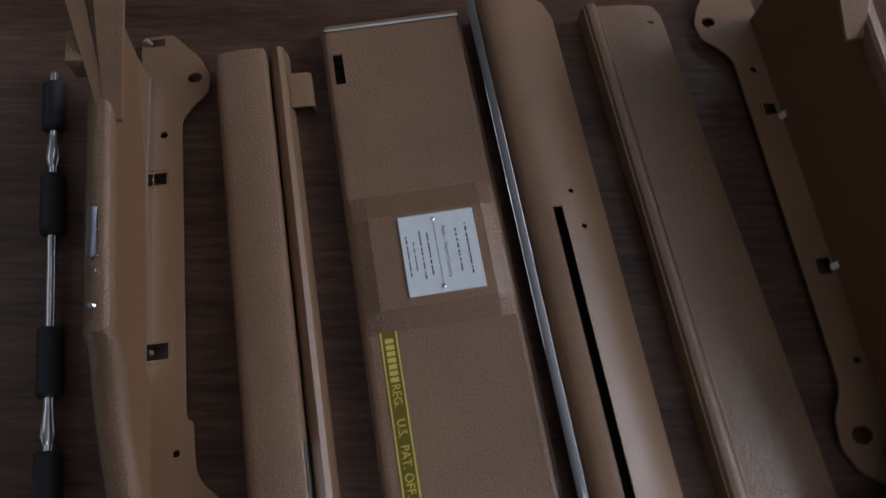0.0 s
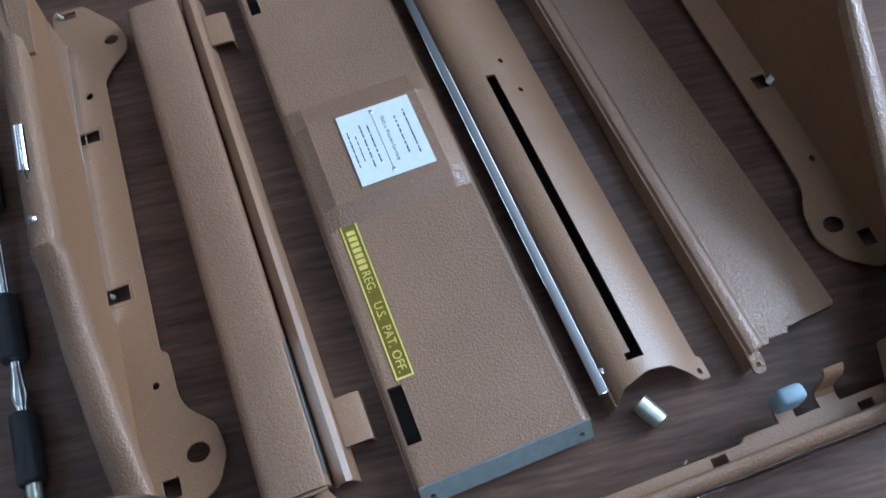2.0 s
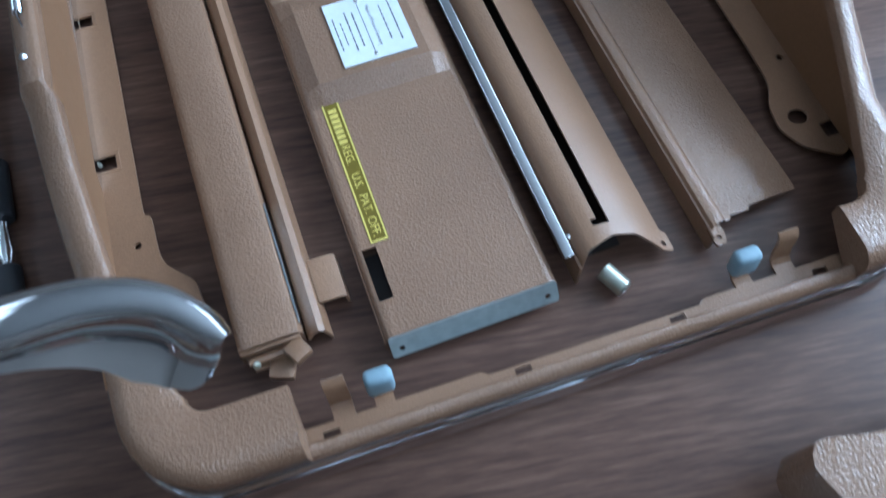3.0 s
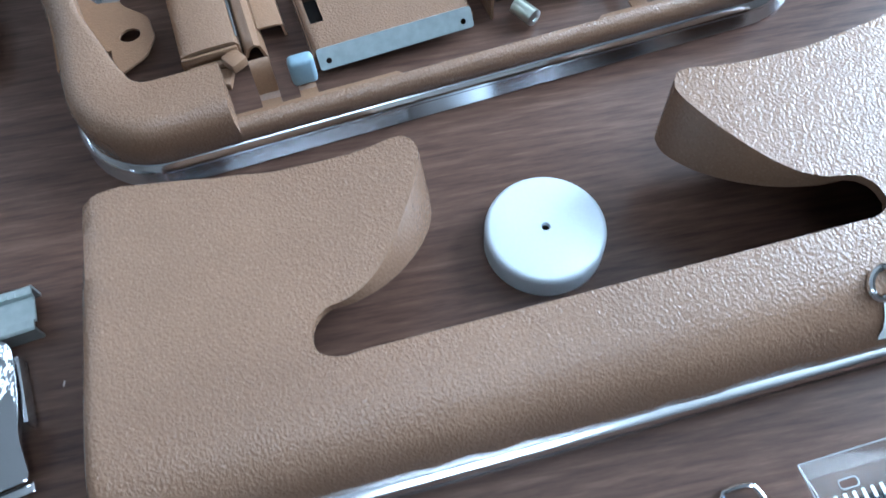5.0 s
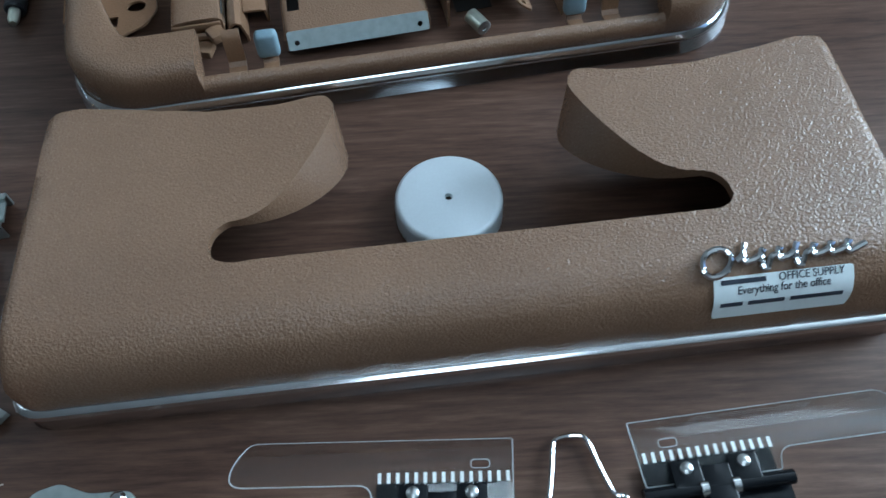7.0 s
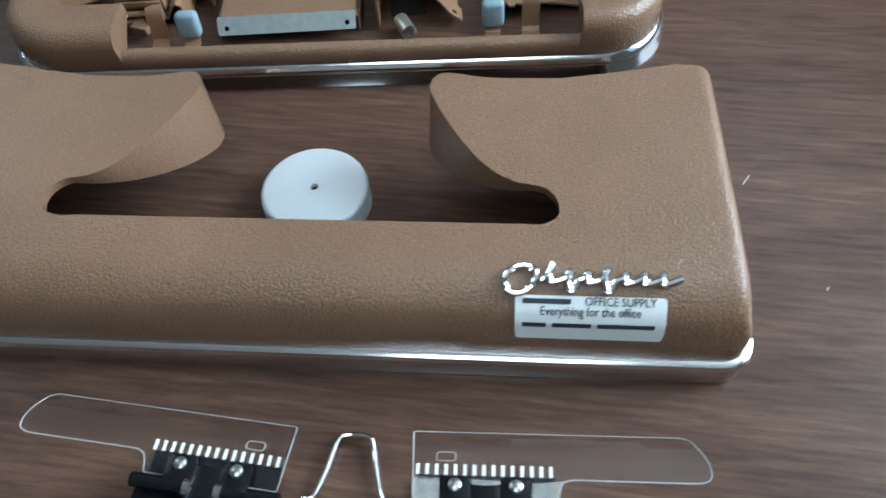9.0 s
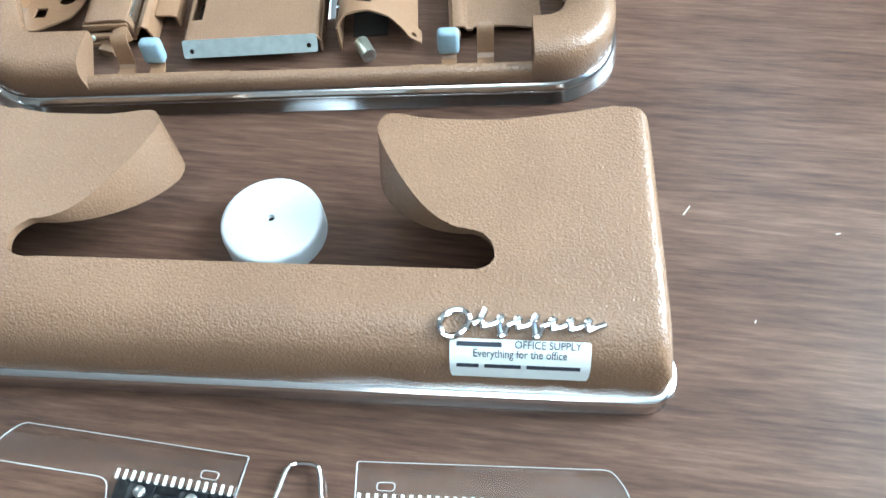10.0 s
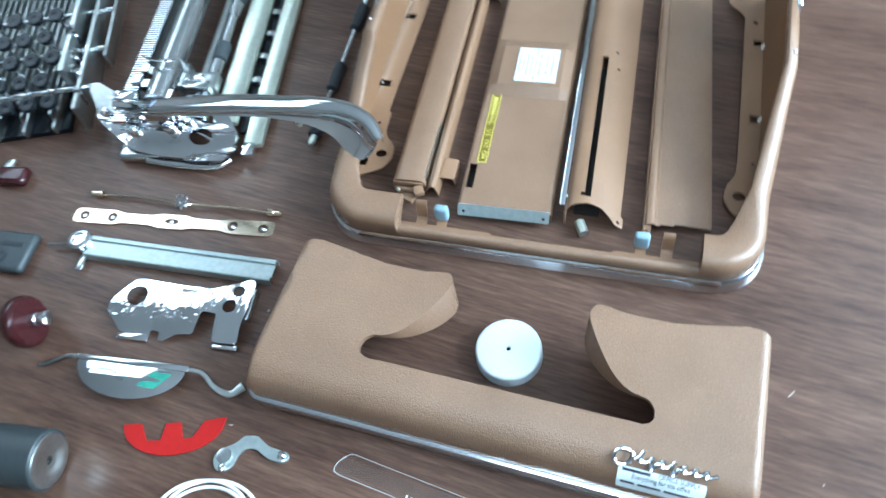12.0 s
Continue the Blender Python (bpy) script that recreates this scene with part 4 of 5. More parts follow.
def build_fan():
    e = thing("half_round_guide", -0.2545, -0.0915, 11.3, "polished half-round metal guide with long arms", "metal guide")
    o = [(-0.043, 0.0)] + [(0.043 * math.cos(a), 0.026 * math.sin(a)) for a in [math.pi + math.pi * i / 24 for i in range(1, 24)]] + [(0.043, 0.0)]

    def bowl(p):
        return Vector((p.x, p.y, 0.0085 + 0.16 * p.y + 0.0035 * max(1 - (p.x / 0.043) ** 2, 0) * min(-p.y / 0.01, 1) + p.z))

    part("half_disc", bend(plate(o, [], 0.001), bowl, [-0.04 + 0.005 * i for i in range(17)], [-0.002 * i for i in range(1, 12)]), M_CHROME, e, "mirror-bright half disc")
    part("top_edge", box(-0.045, 0.045, -0.001, 0.0035, 0.0075, 0.0105, bevel=0.0008), M_CHROME, e)
    part("green_patch", bend(plate(rounded([(0.010, -0.016), (0.020, -0.004), (0.034, -0.004), (0.024, -0.0165)], 0.002), [], 0.0003), lambda p: bowl(p) + Vector((0, 0, 0.0011))), M_TEAL, e, "green patch on the half disc")
    part("scratch_mark", bend(plate(circle(-0.004, -0.012, 0.003, 10, 0.0018), [], 0.0002), lambda p: bowl(p) + Vector((0, 0, 0.0011))), M_WORN, e)
    path = smooth_path([(0.044, 0.001, 0.009), (0.055, 0.0, 0.008), (0.066, -0.008, 0.005), (0.078, -0.011, 0.003), (0.086, -0.004, 0.003)], 5)
    part("arm", tube(path, [0.0016 + 0.0024 * (i / (len(path) - 1)) ** 3 for i in range(len(path))], 8, 0.5), M_STEEL, e)
    path = smooth_path([(-0.044, 0.001, 0.009), (-0.055, 0.001, 0.007), (-0.068, -0.004, 0.004), (-0.076, -0.007, 0.003)], 5)
    part("arm", tube(path, 0.0017, 8, 0.6), M_STEEL, e)


def build_red():
    e = thing("red_crescent_piece", -0.2045, -0.1175, 21.5, "flat red crescent piece with two notches", "plastic piece")
    o = [(-0.0375, 0.0), (-0.024, 0.0), (-0.018, -0.0125), (-0.008, -0.0125), (-0.006, -0.0005), (0.005, -0.0005), (0.008, -0.0125), (0.015, -0.0115), (0.022, 0.0), (0.0375, 0.002)] + [(0.037 * math.cos(a), 0.0235 * math.sin(a)) for a in [-0.08 - (math.pi - 0.12) * i / 16 for i in range(1, 16)]]
    part("crescent", plate(rounded(o, 0.0008, 2), [], 0.0012, 0.0, 0.0002), M_RED, e)


def build_arm():
    e = thing("grey_lever_arm", -0.139, -0.119, 15, "small zinc-grey bent lever arm", "metal lever")
    o = [(-0.0275, -0.006), (-0.0255, 0.0005), (-0.020, 0.0035), (-0.014, 0.0065), (-0.009, 0.0120), (0.000, 0.0125), (0.010, 0.0055), (0.019, 0.0035), (0.0245, 0.0020), (0.0255, -0.0025), (0.021, -0.0050), (0.011, -0.0030), (0.001, 0.0035), (-0.006, 0.0035), (-0.010, -0.0010), (-0.013, -0.0100), (-0.018, -0.0135), (-0.0245, -0.0125)]
    part("lever", plate(rounded(o, 0.0025, 4), [circle(-0.0195, -0.003, 0.0034, 18)], 0.0022, 0.0, 0.0003), M_DULL, e)
    part("collar", lathe([(0.0036, 0.002), (0.0052, 0.002), (0.0052, 0.004), (0.0036, 0.0042)], pose(-0.0195, -0.003, 0), 20), M_WORN, e)
    part("stud", lathe([(0.0030, 0.002), (0.0030, 0.0050), (0.0018, 0.0062)], pose(0.0205, -0.0006, 0), 16), M_CHROME, e)
    part("bolt", lathe([(0.0026, 0.002), (0.0026, 0.0042), (0.0014, 0.0048)], pose(-0.019, -0.0110, 0), 6), M_CHROME, e)


def build_cord():
    e = thing("white_cord_coil", -0.150, -0.172, 10, "coil of thin white cord", "cord")
    for r, dx in ((0.030, 0.0), (0.026, 0.003), (0.031, 0.006)):
        pts = [(dx + r * 1.15 * math.cos(a), r * 0.95 * math.sin(a), 0.0014 + 0.0012 * math.sin(a * 2 + r * 90) ** 2) for a in [2 * math.pi * i / 48 for i in range(49)]]
        part("cord_loop", tube(pts, 0.0012, 8), M_CORD, e)


def build_knob():
    e = thing("maroon_platen_knob", -0.347, -0.090, 22, "dark maroon bakelite platen knob with steel stub", "knob")
    turn = pose(0, 0, 0.019, 0, 78, 0)
    part("grip", lathe([(0.001, 0.004), (0.0175, 0.0045), (0.0195, 0.0025), (0.0202, -0.001), (0.0195, -0.0050), (0.0170, -0.0090), (0.0120, -0.0120), (0.0060, -0.0135), (0.001, -0.0140)], turn, 36), M_MAROON, e)
    part("stub", lathe([(0.0055, 0.004), (0.0055, 0.011), (0.0048, 0.0115), (0.0048, 0.0135), (0.0055, 0.014), (0.0055, 0.019), (0.004, 0.0195), (0.001, 0.0195)], turn, 20), M_WORN, e)


def build_foot():
    e = thing("rubber_block", -0.413, -0.036, 10, "dark grey moulded rubber block", "rubber block")
    bm = box(-0.024, 0.016, -0.019, 0.018, 0.0, 0.009, bevel=0.004, seg=4)
    part("pad", bm, M_GREYRUB, e)
    part("recess", box(-0.012, 0.008, 0.002, 0.007, 0.0080, 0.0094, bevel=0.0006), M_RUBBER, e)
    part("bush", lathe([(0.0055, 0.008), (0.0050, 0.0100), (0.0030, 0.0100), (0.0026, 0.0085)], pose(-0.006, -0.008, 0), 18), M_RUBBER, e)


def build_roller():
    e = thing("rubber_platen_roller", -0.262, -0.172, 12.5, "dark grey rubber roller with metal end", "roller")
    turn = pose(0, 0, 0.0205, 0, 90, 0)
    part("rubber_sleeve", lathe([(0.001, -0.10), (0.0205, -0.10), (0.0205, -0.001), (0.0195, 0.0), (0.001, 0.0)], turn, 40), M_GREYRUB, e)
    part("end_cap", lathe([(0.0185, 0.0), (0.0180, 0.0010), (0.0120, 0.0014), (0.0090, 0.0002), (0.0030, 0.0002), (0.0028, -0.002)], turn, 36), M_STEEL, e, "turned steel end cap")


def build_bail_rod():
    e = thing("paper_bail_rod", -0.2210, 0.1400, 8.8, "thin steel rod with black rubber rollers", "metal rod")
    part("rod", tube([(0, 0.002, 0.0056), (0, 0.224, 0.0056)], 0.0022, 12), M_CHROME, e)
    for y0, y1 in ((0.004, 0.034), (0.058, 0.089), (0.136, 0.167), (0.193, 0.220)):
        bm = tube([(0, y0, 0.0056), (0, y0 + 0.001, 0.0056), (0, y1 - 0.001, 0.0056), (0, y1, 0.0056)], [0.0046, 0.0054, 0.0054, 0.0046], 20)
        part("rubber_roller", bm, M_RUBBER, e, "black rubber sleeve")
    for y in (0.037, 0.172):
        bm = tube([(0, y, 0.0056), (0, y + 0.004, 0.0056), (0, y + 0.010, 0.0056), (0, y + 0.017, 0.0056)], [0.0024, 0.0036, 0.0030, 0.0022], 14)
        part("spring_sleeve", bm, M_WORN, e)
    part("tip", tube([(0, -0.006, 0.0056), (0, -0.003, 0.0056), (0, 0.004, 0.0056)], [0.0018, 0.0030, 0.0030], 12), M_BRASS, e)
    part("tip", tube([(0, 0.219, 0.0056), (0, 0.226, 0.0056)], 0.0026, 12), M_WORN, e)


# ---- card guides in front ----
def build_card_guide(x, y, yaw, s, label):
    e = thing("card_guide", x, y, yaw, label, "card guide", "pair of card guides")
    o = [(s * -0.048, 0.0105), (s * -0.053, 0.0025), (s * -0.054, -0.0035), (s * -0.051, -0.0055), (s * -0.007, -0.0055), (s * -0.0045, -0.0075), (s * -0.004, -0.0125), (s * 0.044, -0.0125), (s * 0.045, 0.0105)]
    sl = rounded([(s * 0.030, -0.0005), (s * 0.0365, -0.0005), (s * 0.0365, 0.0025), (s * 0.030, 0.0025)], 0.0014)

    def curl(p):
        return Vector((p.x, p.y, 0.0050 + 0.0030 * math.sin((p.y + 0.013) / 0.025 * math.pi) + p.z))

    cuts = [-0.010 + 0.0025 * i for i in range(8)]
    shield = part("clear_shield", bend(plate(rounded(o, [0.003, 0.004, 0.003, 0.003, 0.003, 0.002, 0.001, 0.001, 0.001]), [sl], 0.0011), curl, [s * q for q in (-0.04, -0.02, 0.0, 0.02, 0.04)], cuts), M_CLEAR, e, "clear curved plastic shield")
    shield.visible_shadow = False
    loop = rounded(o, [0.003, 0.004, 0.003, 0.003, 0.003, 0.002, 0.001, 0.001, 0.001])
    # pale beads added along outline and slot for the edges' bright glint
    part("edge_glint", tube([curl(Vector((a, b, 0.0006))) for a, b in loop + loop[:1]], 0.00026, 6), M_EDGE, shield, "whitish bead painted as the glint of the cut plastic edge")
    part("edge_glint", tube([curl(Vector((a, b, 0.0008))) for a, b in sl + sl[:1]], 0.0002, 6), M_EDGE, shield)
    part("backing", plate(rounded(rect(min(s * -0.003, s * 0.043), max(s * -0.003, s * 0.043), -0.0125, -0.0035), 0.0006), [], 0.0008, 0.0030), M_BLACK, e, "black metal backing plate")
    for i in range(15):
        q = s * (-0.0015 + i * 0.00315)
        part("white_mark", box(q - 0.0006, q + 0.0006, -0.0052, -0.0016, 0.0086, 0.0088), M_WHITE, e, smooth=False)
    part("bracket", plate(rounded(rect(min(s * -0.006, s * 0.046), max(s * -0.006, s * 0.046), -0.036, -0.0165), 0.001), [circle(s * 0.040, -0.027, 0.0026, 16)], 0.0014, 0.0020), M_BLACK, e)
    for q in (0.010, 0.030):
        part("ear", box(s * q - 0.0052, s * q + 0.0052, -0.0155, -0.0060, 0.0085, 0.0100, bevel=0.0006), M_BLACK, e)
        part("screw", lathe([(0.0022, 0.0), (0.0022, 0.0010), (0.0012, 0.0016)], pose(s * q, -0.0090, 0.0100), 14), M_STEEL, e)
    part("hinge_bar", tube([(s * -0.006, -0.0158, 0.0075), (s * 0.046, -0.0158, 0.0075)], 0.0026, 12), M_BLACK, e)
    for q in (0.0145, 0.0255):
        part("clip", tube([(s * q - 0.0012, -0.0160, 0.0078), (s * q + 0.0012, -0.0160, 0.0078)], 0.0032, 12), M_WORN, e)
    part("bridge", box(min(s * 0.015, s * 0.025), max(s * 0.015, s * 0.025), -0.034, -0.0085, 0.0088, 0.0100, bevel=0.0006), M_BLACK, e)


def build_wire():
    e = thing("wire_loop", 0.0405, -0.1105, 4, "bright bent spring wire loop", "wire")
    side = [(0.0035, 0.0110, 0.003), (0.0062, 0.0085, 0.003), (0.0085, -0.001, 0.003), (0.0115, -0.0105, 0.003), (0.0150, -0.0120, 0.003), (0.0160, -0.0170, 0.003), (0.0150, -0.026, 0.003)]
    pts = [(-x, y, z) for x, y, z in side[::-1]] + side
    part("wire", tube(smooth_path(pts, 6), 0.0010, 8), M_CHROME, e)


# ---- carriage with its return lever ----
def build_carriage():
    e = thing("typewriter_carriage", -0.335, 0.095, 16.1, "chrome typewriter carriage with long return lever", "typewriter carriage")
    L = 0.33
    part("steel_tube", tube([(-0.011, 0.028, 0.036), (-0.011, L, 0.036)], 0.0118, 32), M_WORN, e, "bright steel carriage tube")
    bm = bmesh.new()
    add_box(bm, -0.040, -0.034, 0.030, L, 0.034, 0.038)
    part("rack_bar", bm, M_STEEL, e)
    teeth = bmesh.new()
    for i in range(110):
        y = 0.004 + i * 0.0029
        add_box(teeth, -0.043, -0.031, y, y + 0.0014, 0.037, 0.041)
    part("rack_teeth", teeth, M_WORN, e, "toothed steel rack")
    part("side_rail", box(-0.022, -0.016, 0.03, L, 0.010, 0.036, bevel=0.001), M_WORN, e)
    part("side_rail", box(-0.048, -0.044, 0.05, L, 0.004, 0.030, bevel=0.001), M_STEEL, e)
    part("flat_rail", box(0.0335, 0.0545, 0.022, L, 0.012, 0.018, bevel=0.001), M_BRASS, e, "pale yellowish plated rail")
    part("flat_rail", box(0.0630, 0.0790, 0.004, L, 0.004, 0.010, bevel=0.001), M_BRASS, e, "pale yellowish plated rail")
    # black bar added to darken the gap between the two rails
    part("gap_shade_bar", box(0.0547, 0.0628, 0.02, L, 0.003, 0.007), M_BLACK, e)
    for i in range(9):
        y = 0.045 + i * 0.03
        part("stop_clip", box(0.0550, 0.0626, y, y + 0.007, 0.007, 0.012, bevel=0.001), M_WORN, e)
    part("feed_shaft", tube([(0.0235, 0.020, 0.022), (0.0235, L, 0.022)], 0.0042, 14), M_CHROME, e)
    for y in (0.092, 0.170, 0.250):
        part("feed_roller", tube([(0.0235, y, 0.022), (0.0235, y + 0.020, 0.022)], 0.0068, 18), M_GREYRUB, e, "grey rubber feed roller")
        part("roller_collar", tube([(0.0235, y - 0.020, 0.022), (0.0235, y - 0.002, 0.022)], 0.0056, 16), M_WORN, e)
    part("shaft_rail", box(0.0085, 0.0155, 0.03, L, 0.003, 0.020, bevel=0.001), M_STEEL, e)
    part("base_bar", box(-0.046, -0.030, 0.03, L, 0.001, 0.004), M_ZINC, e)
    # end bearing block
    bm = bmesh.new()
    add_box(bm, -0.046, -0.026, 0.022, 0.034, 0.020, 0.048, bevel=0.003)
    add_box(bm, 0.010, 0.030, 0.020, 0.040, 0.012, 0.034, bevel=0.002)
    add_box(bm, -0.030, 0.012, 0.012, 0.026, 0.018, 0.042, bevel=0.004, seg=3)
    part("bearing_block", bm, M_CHROME, e)
    # polished end plate, dished, with an oval hole
    o = [(-0.074, 0.030), (-0.062, 0.036), (-0.034, 0.026), (0.020, 0.020), (0.046, 0.016), (0.063, 0.004), (0.050, -0.016), (0.020, -0.016), (0.016, -0.013), (-0.010, -0.011), (-0.034, -0.006), (-0.060, 0.010)]

    def dish(p):
        return Vector((p.x, p.y, 0.010 + 0.013 * math.exp(-((p.y - 0.010) / 0.014) ** 2) + 0.10 * max(-p.x - 0.03, 0) * 3 + p.z))

    me = plate(rounded(o, 0.005, 4), [circle(0.0290, 0.0030, 0.0105, 24, 0.0062)], 0.0014)
    part("end_plate", bend(me, dish, [-0.065 + 0.006 * i for i in range(21)], [-0.012 + 0.004 * i for i in range(12)]), M_WAVY, e, "mirror-bright dished end plate")
    part("plate_leg", box(-0.050, -0.010, -0.010, 0.020, 0.0, 0.010, bevel=0.004, seg=3), M_WORN, e)
    part("plate_leg", box(0.010, 0.052, -0.012, 0.006, 0.0, 0.009, bevel=0.003, seg=3), M_CHROME, e)
    part("foot_block", box(0.064, 0.074, -0.010, 0.004, 0.0, 0.012, bevel=0.001), M_CHROME, e)
    wedge = [(0.030, 0.030), (0.046, 0.030), (0.061, 0.006), (0.056, -0.002)]
    part("wedge_cover", bend(plate(rounded(wedge, 0.002), [], 0.0012), lambda p: Vector((p.x, p.y, 0.013 + 0.45 * max(p.y, 0) + p.z)), [], [0.01, 0.02]), M_WAVY, e, "bright bent wedge plate")
    # pressed ridges of the end plate and the clamp behind the lever
    for k, rad in ((0.0, 0.0026), (0.006, 0.0020)):
        path = smooth_path([(-0.034, 0.018 - k, 0.024 - k), (-0.010, 0.021 - k, 0.027 - k), (0.020, 0.017 - k, 0.025 - k), (0.042, 0.008 - k, 0.019 - k), (0.058, -0.003 - k / 2, 0.012)], 6)
        part("pressed_ridge", tube(path, rad, 10, 0.7), M_CHROME, e)
    # slot is not cut: a dark patch on the plate paints its shade
    part("dark_slot_patch", bend(plate(rounded([(-0.012, 0.0075), (0.012, 0.0065), (0.014, 0.0095), (-0.010, 0.0115)], 0.001), [], 0.0004), lambda p: Vector((p.x, p.y, dish(p).z + 0.0016))), M_SHADE, e)
    part("bottom_lip", tube(smooth_path([(-0.022, -0.009, 0.006), (0.010, -0.014, 0.005), (0.040, -0.016, 0.005), (0.054, -0.010, 0.007)], 6), 0.0042, 12, 0.6), M_CHROME, e)
    part("ear_plate", bend(plate(rounded([(-0.086, 0.052), (-0.079, 0.058), (-0.044, 0.040), (-0.046, 0.024), (-0.066, 0.018)], 0.003), [circle(-0.060, 0.040, 0.0018, 12)], 0.0014), lambda p: Vector((p.x, p.y, 0.020 + 0.3 * (p.y - 0.02) + p.z)), [-0.07, -0.06], [0.03, 0.04]), M_WORN, e, "bright plated ear plate")
    clamp = part("clamp", box(0.002, 0.008, 0.046, 0.074, 0.020, 0.038, bevel=0.0015), M_WORN, e)
    part("clamp_arm", box(0.008, 0.030, 0.046, 0.054, 0.020, 0.036, bevel=0.0015), M_WORN, clamp)
    part("clamp_screw", lathe([(0.0045, -0.004), (0.0045, 0.0), (0.0036, 0.0012), (0.0008, 0.0016)], pose(0.016, 0.062, 0.032), 18), M_CHROME, clamp)
    part("clamp_base", box(0.006, 0.031, 0.054, 0.072, 0.018, 0.028, bevel=0.001), M_STEEL, clamp)
    for x, y, z, r in ((-0.034, 0.050, 0.046, 0.0065), (-0.030, 0.064, 0.046, 0.0055), (-0.022, 0.042, 0.050, 0.005), (0.000, 0.034, 0.046, 0.0045)):
        part("collar_nut", tube([(x, y - 0.004, z - 0.008), (x, y + 0.004, z - 0.008)], r, 6), M_CHROME, e)
    part("link_wire", tube(smooth_path([(-0.030, 0.070, 0.050), (-0.014, 0.060, 0.054), (0.004, 0.066, 0.050), (0.010, 0.056, 0.044)], 6), 0.0014, 8), M_WORN, e)
    for x, y, z, r in ((-0.055, 0.016, 0.040, 0.004), (-0.030, 0.004, 0.030, 0.0045), (0.004, 0.004, 0.033, 0.005), (-0.018, 0.018, 0.046, 0.004), (0.020, 0.012, 0.030, 0.003), (-0.042, 0.028, 0.048, 0.0035)):
        part("screw", lathe([(r, -0.012), (r, 0.0), (r * 0.8, 0.0015), (r * 0.2, 0.002)], pose(x, y, z, 12, -8, 0), 16), M_CHROME, e)
    part("red_dot", lathe([(0.002, -0.01), (0.002, 0.0), (0.001, 0.0008)], pose(-0.022, 0.012, 0.051), 12), M_RED, e, "small red mark")
    part("hub_arm", tube([(-0.045, 0.024, 0.040), (-0.018, 0.012, 0.048), (0.002, 0.000, 0.062), (0.018, -0.012, 0.075)], [0.006, 0.0075, 0.007, 0.006], 14, 0.7), M_CHROME, e)
    path = smooth_path([(0.014, -0.011, 0.074), (0.0465, -0.016, 0.081), (0.089, -0.0235, 0.090), (0.127, -0.031, 0.096), (0.156, -0.0365, 0.1005), (0.180, -0.042, 0.102), (0.198, -0.0525, 0.101), (0.209, -0.069, 0.098)], 7)
    n = len(path)
    rings = []
    for i, p in enumerate(path):
        # a domed strip whose front apron widens into a hollow thumb pad
        t = i / (n - 1)
        d = (path[min(i + 1, n - 1)] - path[max(i - 1, 0)]).normalized()
        side = d.cross(Vector((0, 0, 1))).normalized()
        up = side.cross(d)
        w = lerp_table([(0, 0.0070), (0.25, 0.0085), (0.6, 0.0075), (0.8, 0.0058), (0.95, 0.0045), (1, 0.0025)], t)
        apron = lerp_table([(0, 0.004), (0.40, 0.005), (0.58, 0.011), (0.76, 0.0215), (0.90, 0.0235), (0.97, 0.0190), (1, 0.0110)], t)
        flare = lerp_table([(0, 0.05), (0.5, 0.25), (0.75, 0.55), (1, 0.60)], t)
        dome = [(-w * math.cos(a), 0.0032 * math.sin(a)) for a in [math.pi * k / 10 for k in range(11)]]
        face = [(w + apron * flare * v - 0.16 * apron * math.sin(math.pi * v), -apron * v) for v in (0.12, 0.25, 0.4, 0.55, 0.7, 0.85, 1.0)]
        inner = [(a - 0.0012, b + 0.0003) for a, b in face[::-1]]
        prof = [(-w * 0.95, -0.0040)] + dome + face + inner + [(w - 0.0014, -0.0006), (0.0, 0.0016), (-w * 0.84, -0.0008), (-w * 0.80, -0.0040)]
        rings.append([p + side * a + up * b for a, b in prof])
    part("return_lever", add_rings(bmesh.new(), rings), M_CHROME, e, "long curved chrome return lever")
    part("lever_screw", lathe([(0.0026, -0.016), (0.0026, -0.008), (0.0034, -0.008), (0.0034, -0.004)], pose(0.139, -0.033, 0.092), 14), M_BRASS, e)


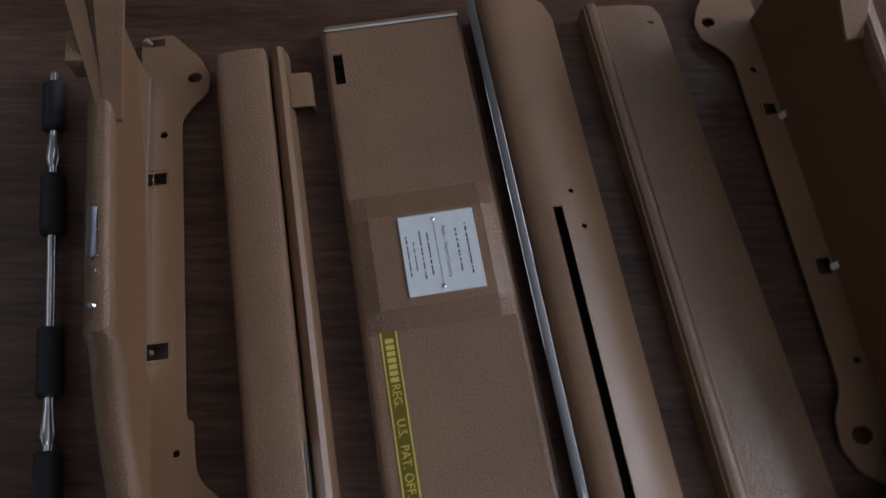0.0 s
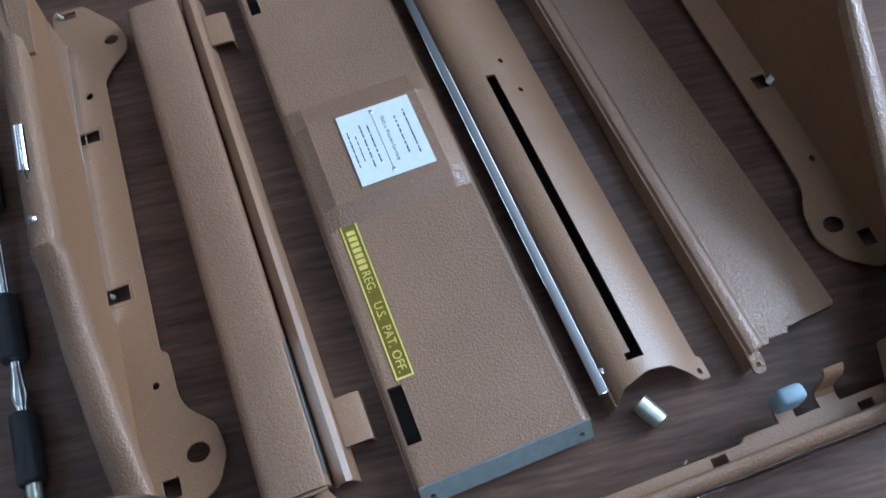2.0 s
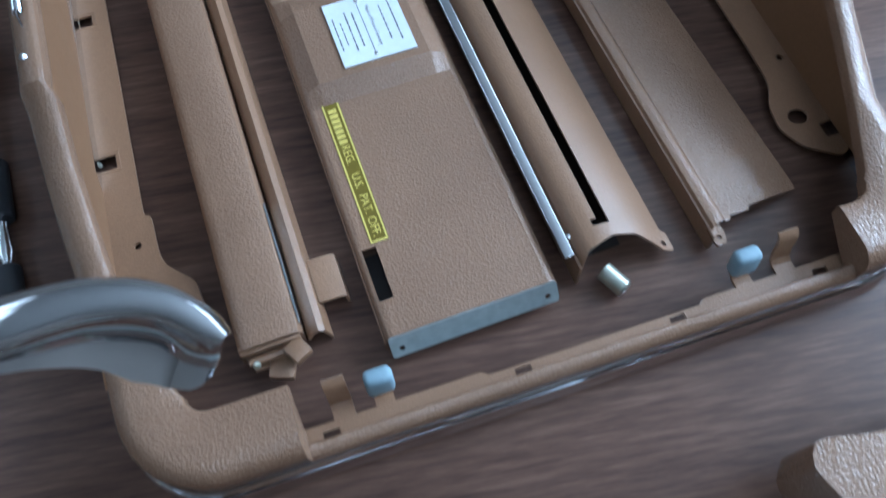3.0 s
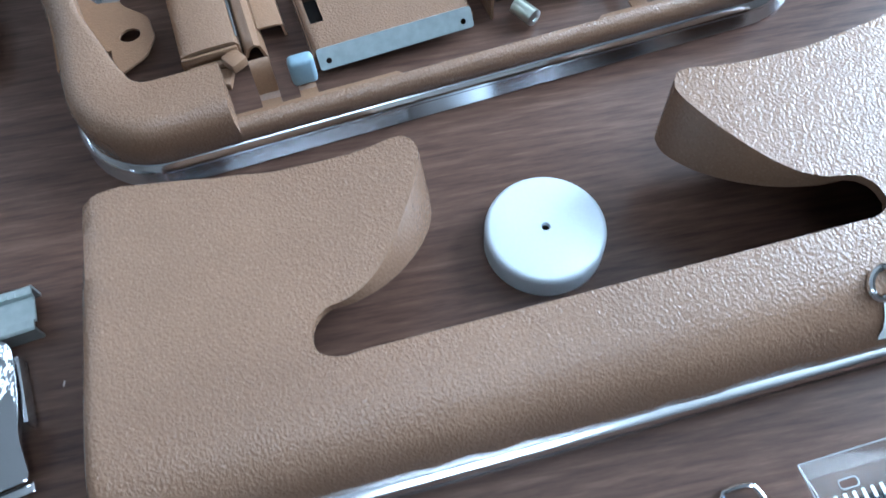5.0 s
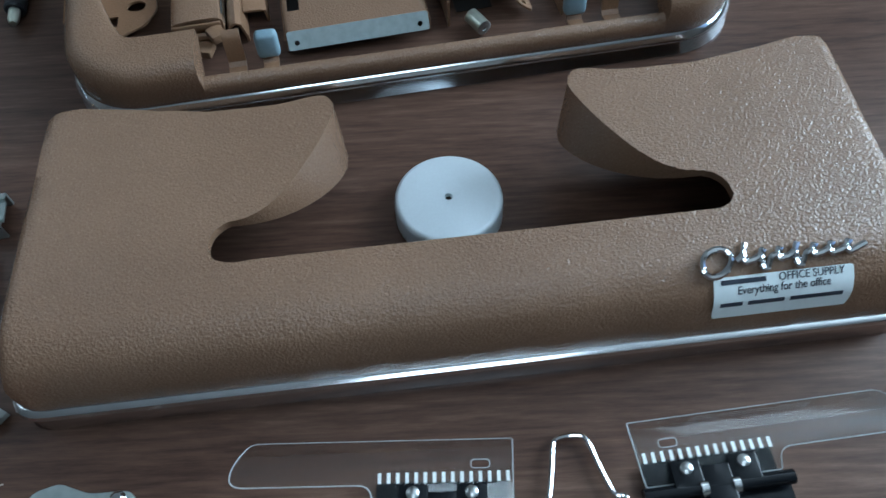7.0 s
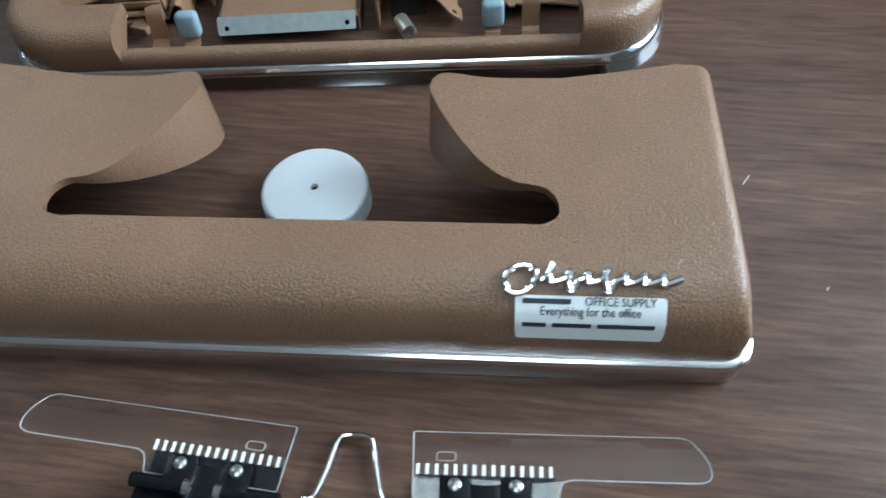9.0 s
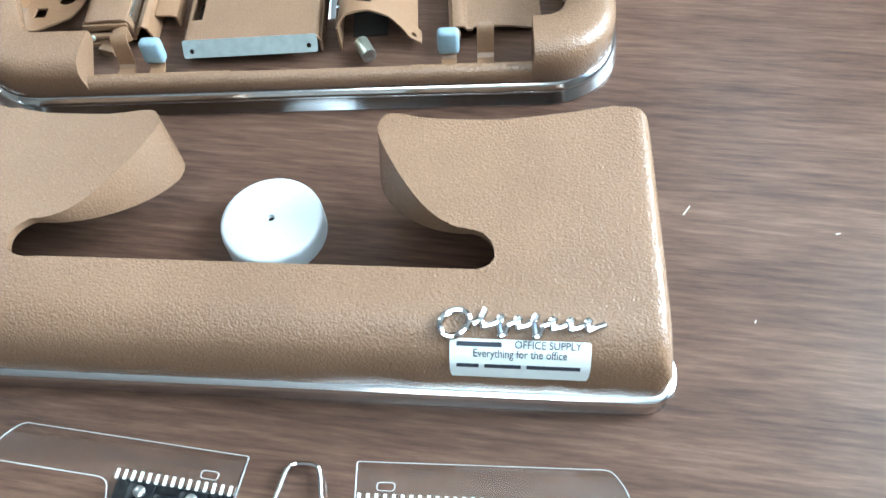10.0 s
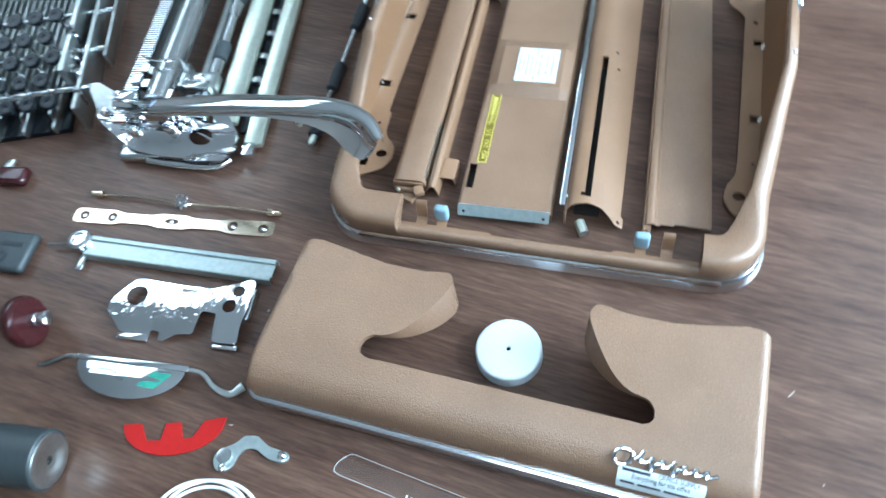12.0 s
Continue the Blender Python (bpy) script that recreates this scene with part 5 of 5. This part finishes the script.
# ---- key lever assembly ----
def build_keys():
    e = thing("key_lever_assembly", -0.432, 0.098, 26.0, "typewriter key lever assembly with round black keys", "typewriter keyboard")
    for x, w, z0, z1, y0 in ((-0.002, 0.004, 0.0, 0.030, 0.0), (-0.016, 0.006, 0.004, 0.040, 0.04), (0.010, 0.003, 0.004, 0.020, 0.075)):
        part("side_plate", box(x - w / 2, x + w / 2, y0, 0.24, z0, z1, bevel=0.0008), M_STEEL, e)
    for y in (0.035, 0.085, 0.140, 0.20):
        part("cross_bar", tube([(-0.20, y, 0.020), (0.010, y, 0.020)], 0.0032, 10), M_WORN, e)
    part("bed_plate", box(-0.20, -0.018, 0.0, 0.24, 0.001, 0.006), M_BLACK, e, "dark bed plate")
    for i in range(26):
        x = -0.024 - i * 0.0068
        part("key_lever", box(x - 0.0007, x + 0.0007, -0.01 + (i % 4) * 0.018, 0.24, 0.012, 0.020), M_STEEL, e, smooth=False)
    for r in range(5):
        for c in range(9):
            x, y, z = -0.026 - c * 0.0200 - (r % 2) * 0.009, 0.012 + r * 0.0230, 0.030 + r * 0.0050
            k = part("key_top", lathe([(0.0030, -0.006), (0.0066, -0.003), (0.0076, 0.0), (0.0074, 0.0020), (0.0060, 0.0022), (0.0010, 0.0014)], pose(x, y, z, 14, 0, 0), 18), M_BLACK, e, "round glossy black key")
            part("stem", tube([(x, y, z - 0.006), (x, y + 0.004, 0.018)], 0.0014, 6), M_WORN, e)
    for x, y, z in ((-0.006, 0.045, 0.034), (-0.010, 0.062, 0.036), (-0.002, 0.020, 0.028), (-0.014, 0.090, 0.042)):
        part("spring_post", lathe([(0.0035, -0.014), (0.0035, 0.0), (0.0022, 0.0008), (0.0022, 0.005), (0.0008, 0.006)], pose(x, y, z), 14), M_CHROME, e)
    t = thing("maroon_shift_key", -0.462, 0.030, 14, "dark maroon oblong typewriter key", "typewriter key")
    part("key_cap", box(-0.020, 0.010, -0.009, 0.009, 0.0, 0.010, bevel=0.004, seg=4), M_MAROON, t)
    part("stem", box(-0.020, -0.012, 0.009, 0.020, 0.001, 0.004, bevel=0.0005), M_STEEL, t)


build_star_rod()
build_strip()
build_channel()
build_bracket()
build_fan()
build_red()
build_arm()
build_cord()
build_knob()
build_foot()
build_roller()
build_bail_rod()
build_card_guide(-0.0260, -0.1095, -1.5, 1, "clear plastic card guide on black bracket, tilted slightly")
build_card_guide(0.1060, -0.1035, 5.0, -1, "clear plastic card guide on black bracket")
build_wire()
build_carriage()
build_keys()
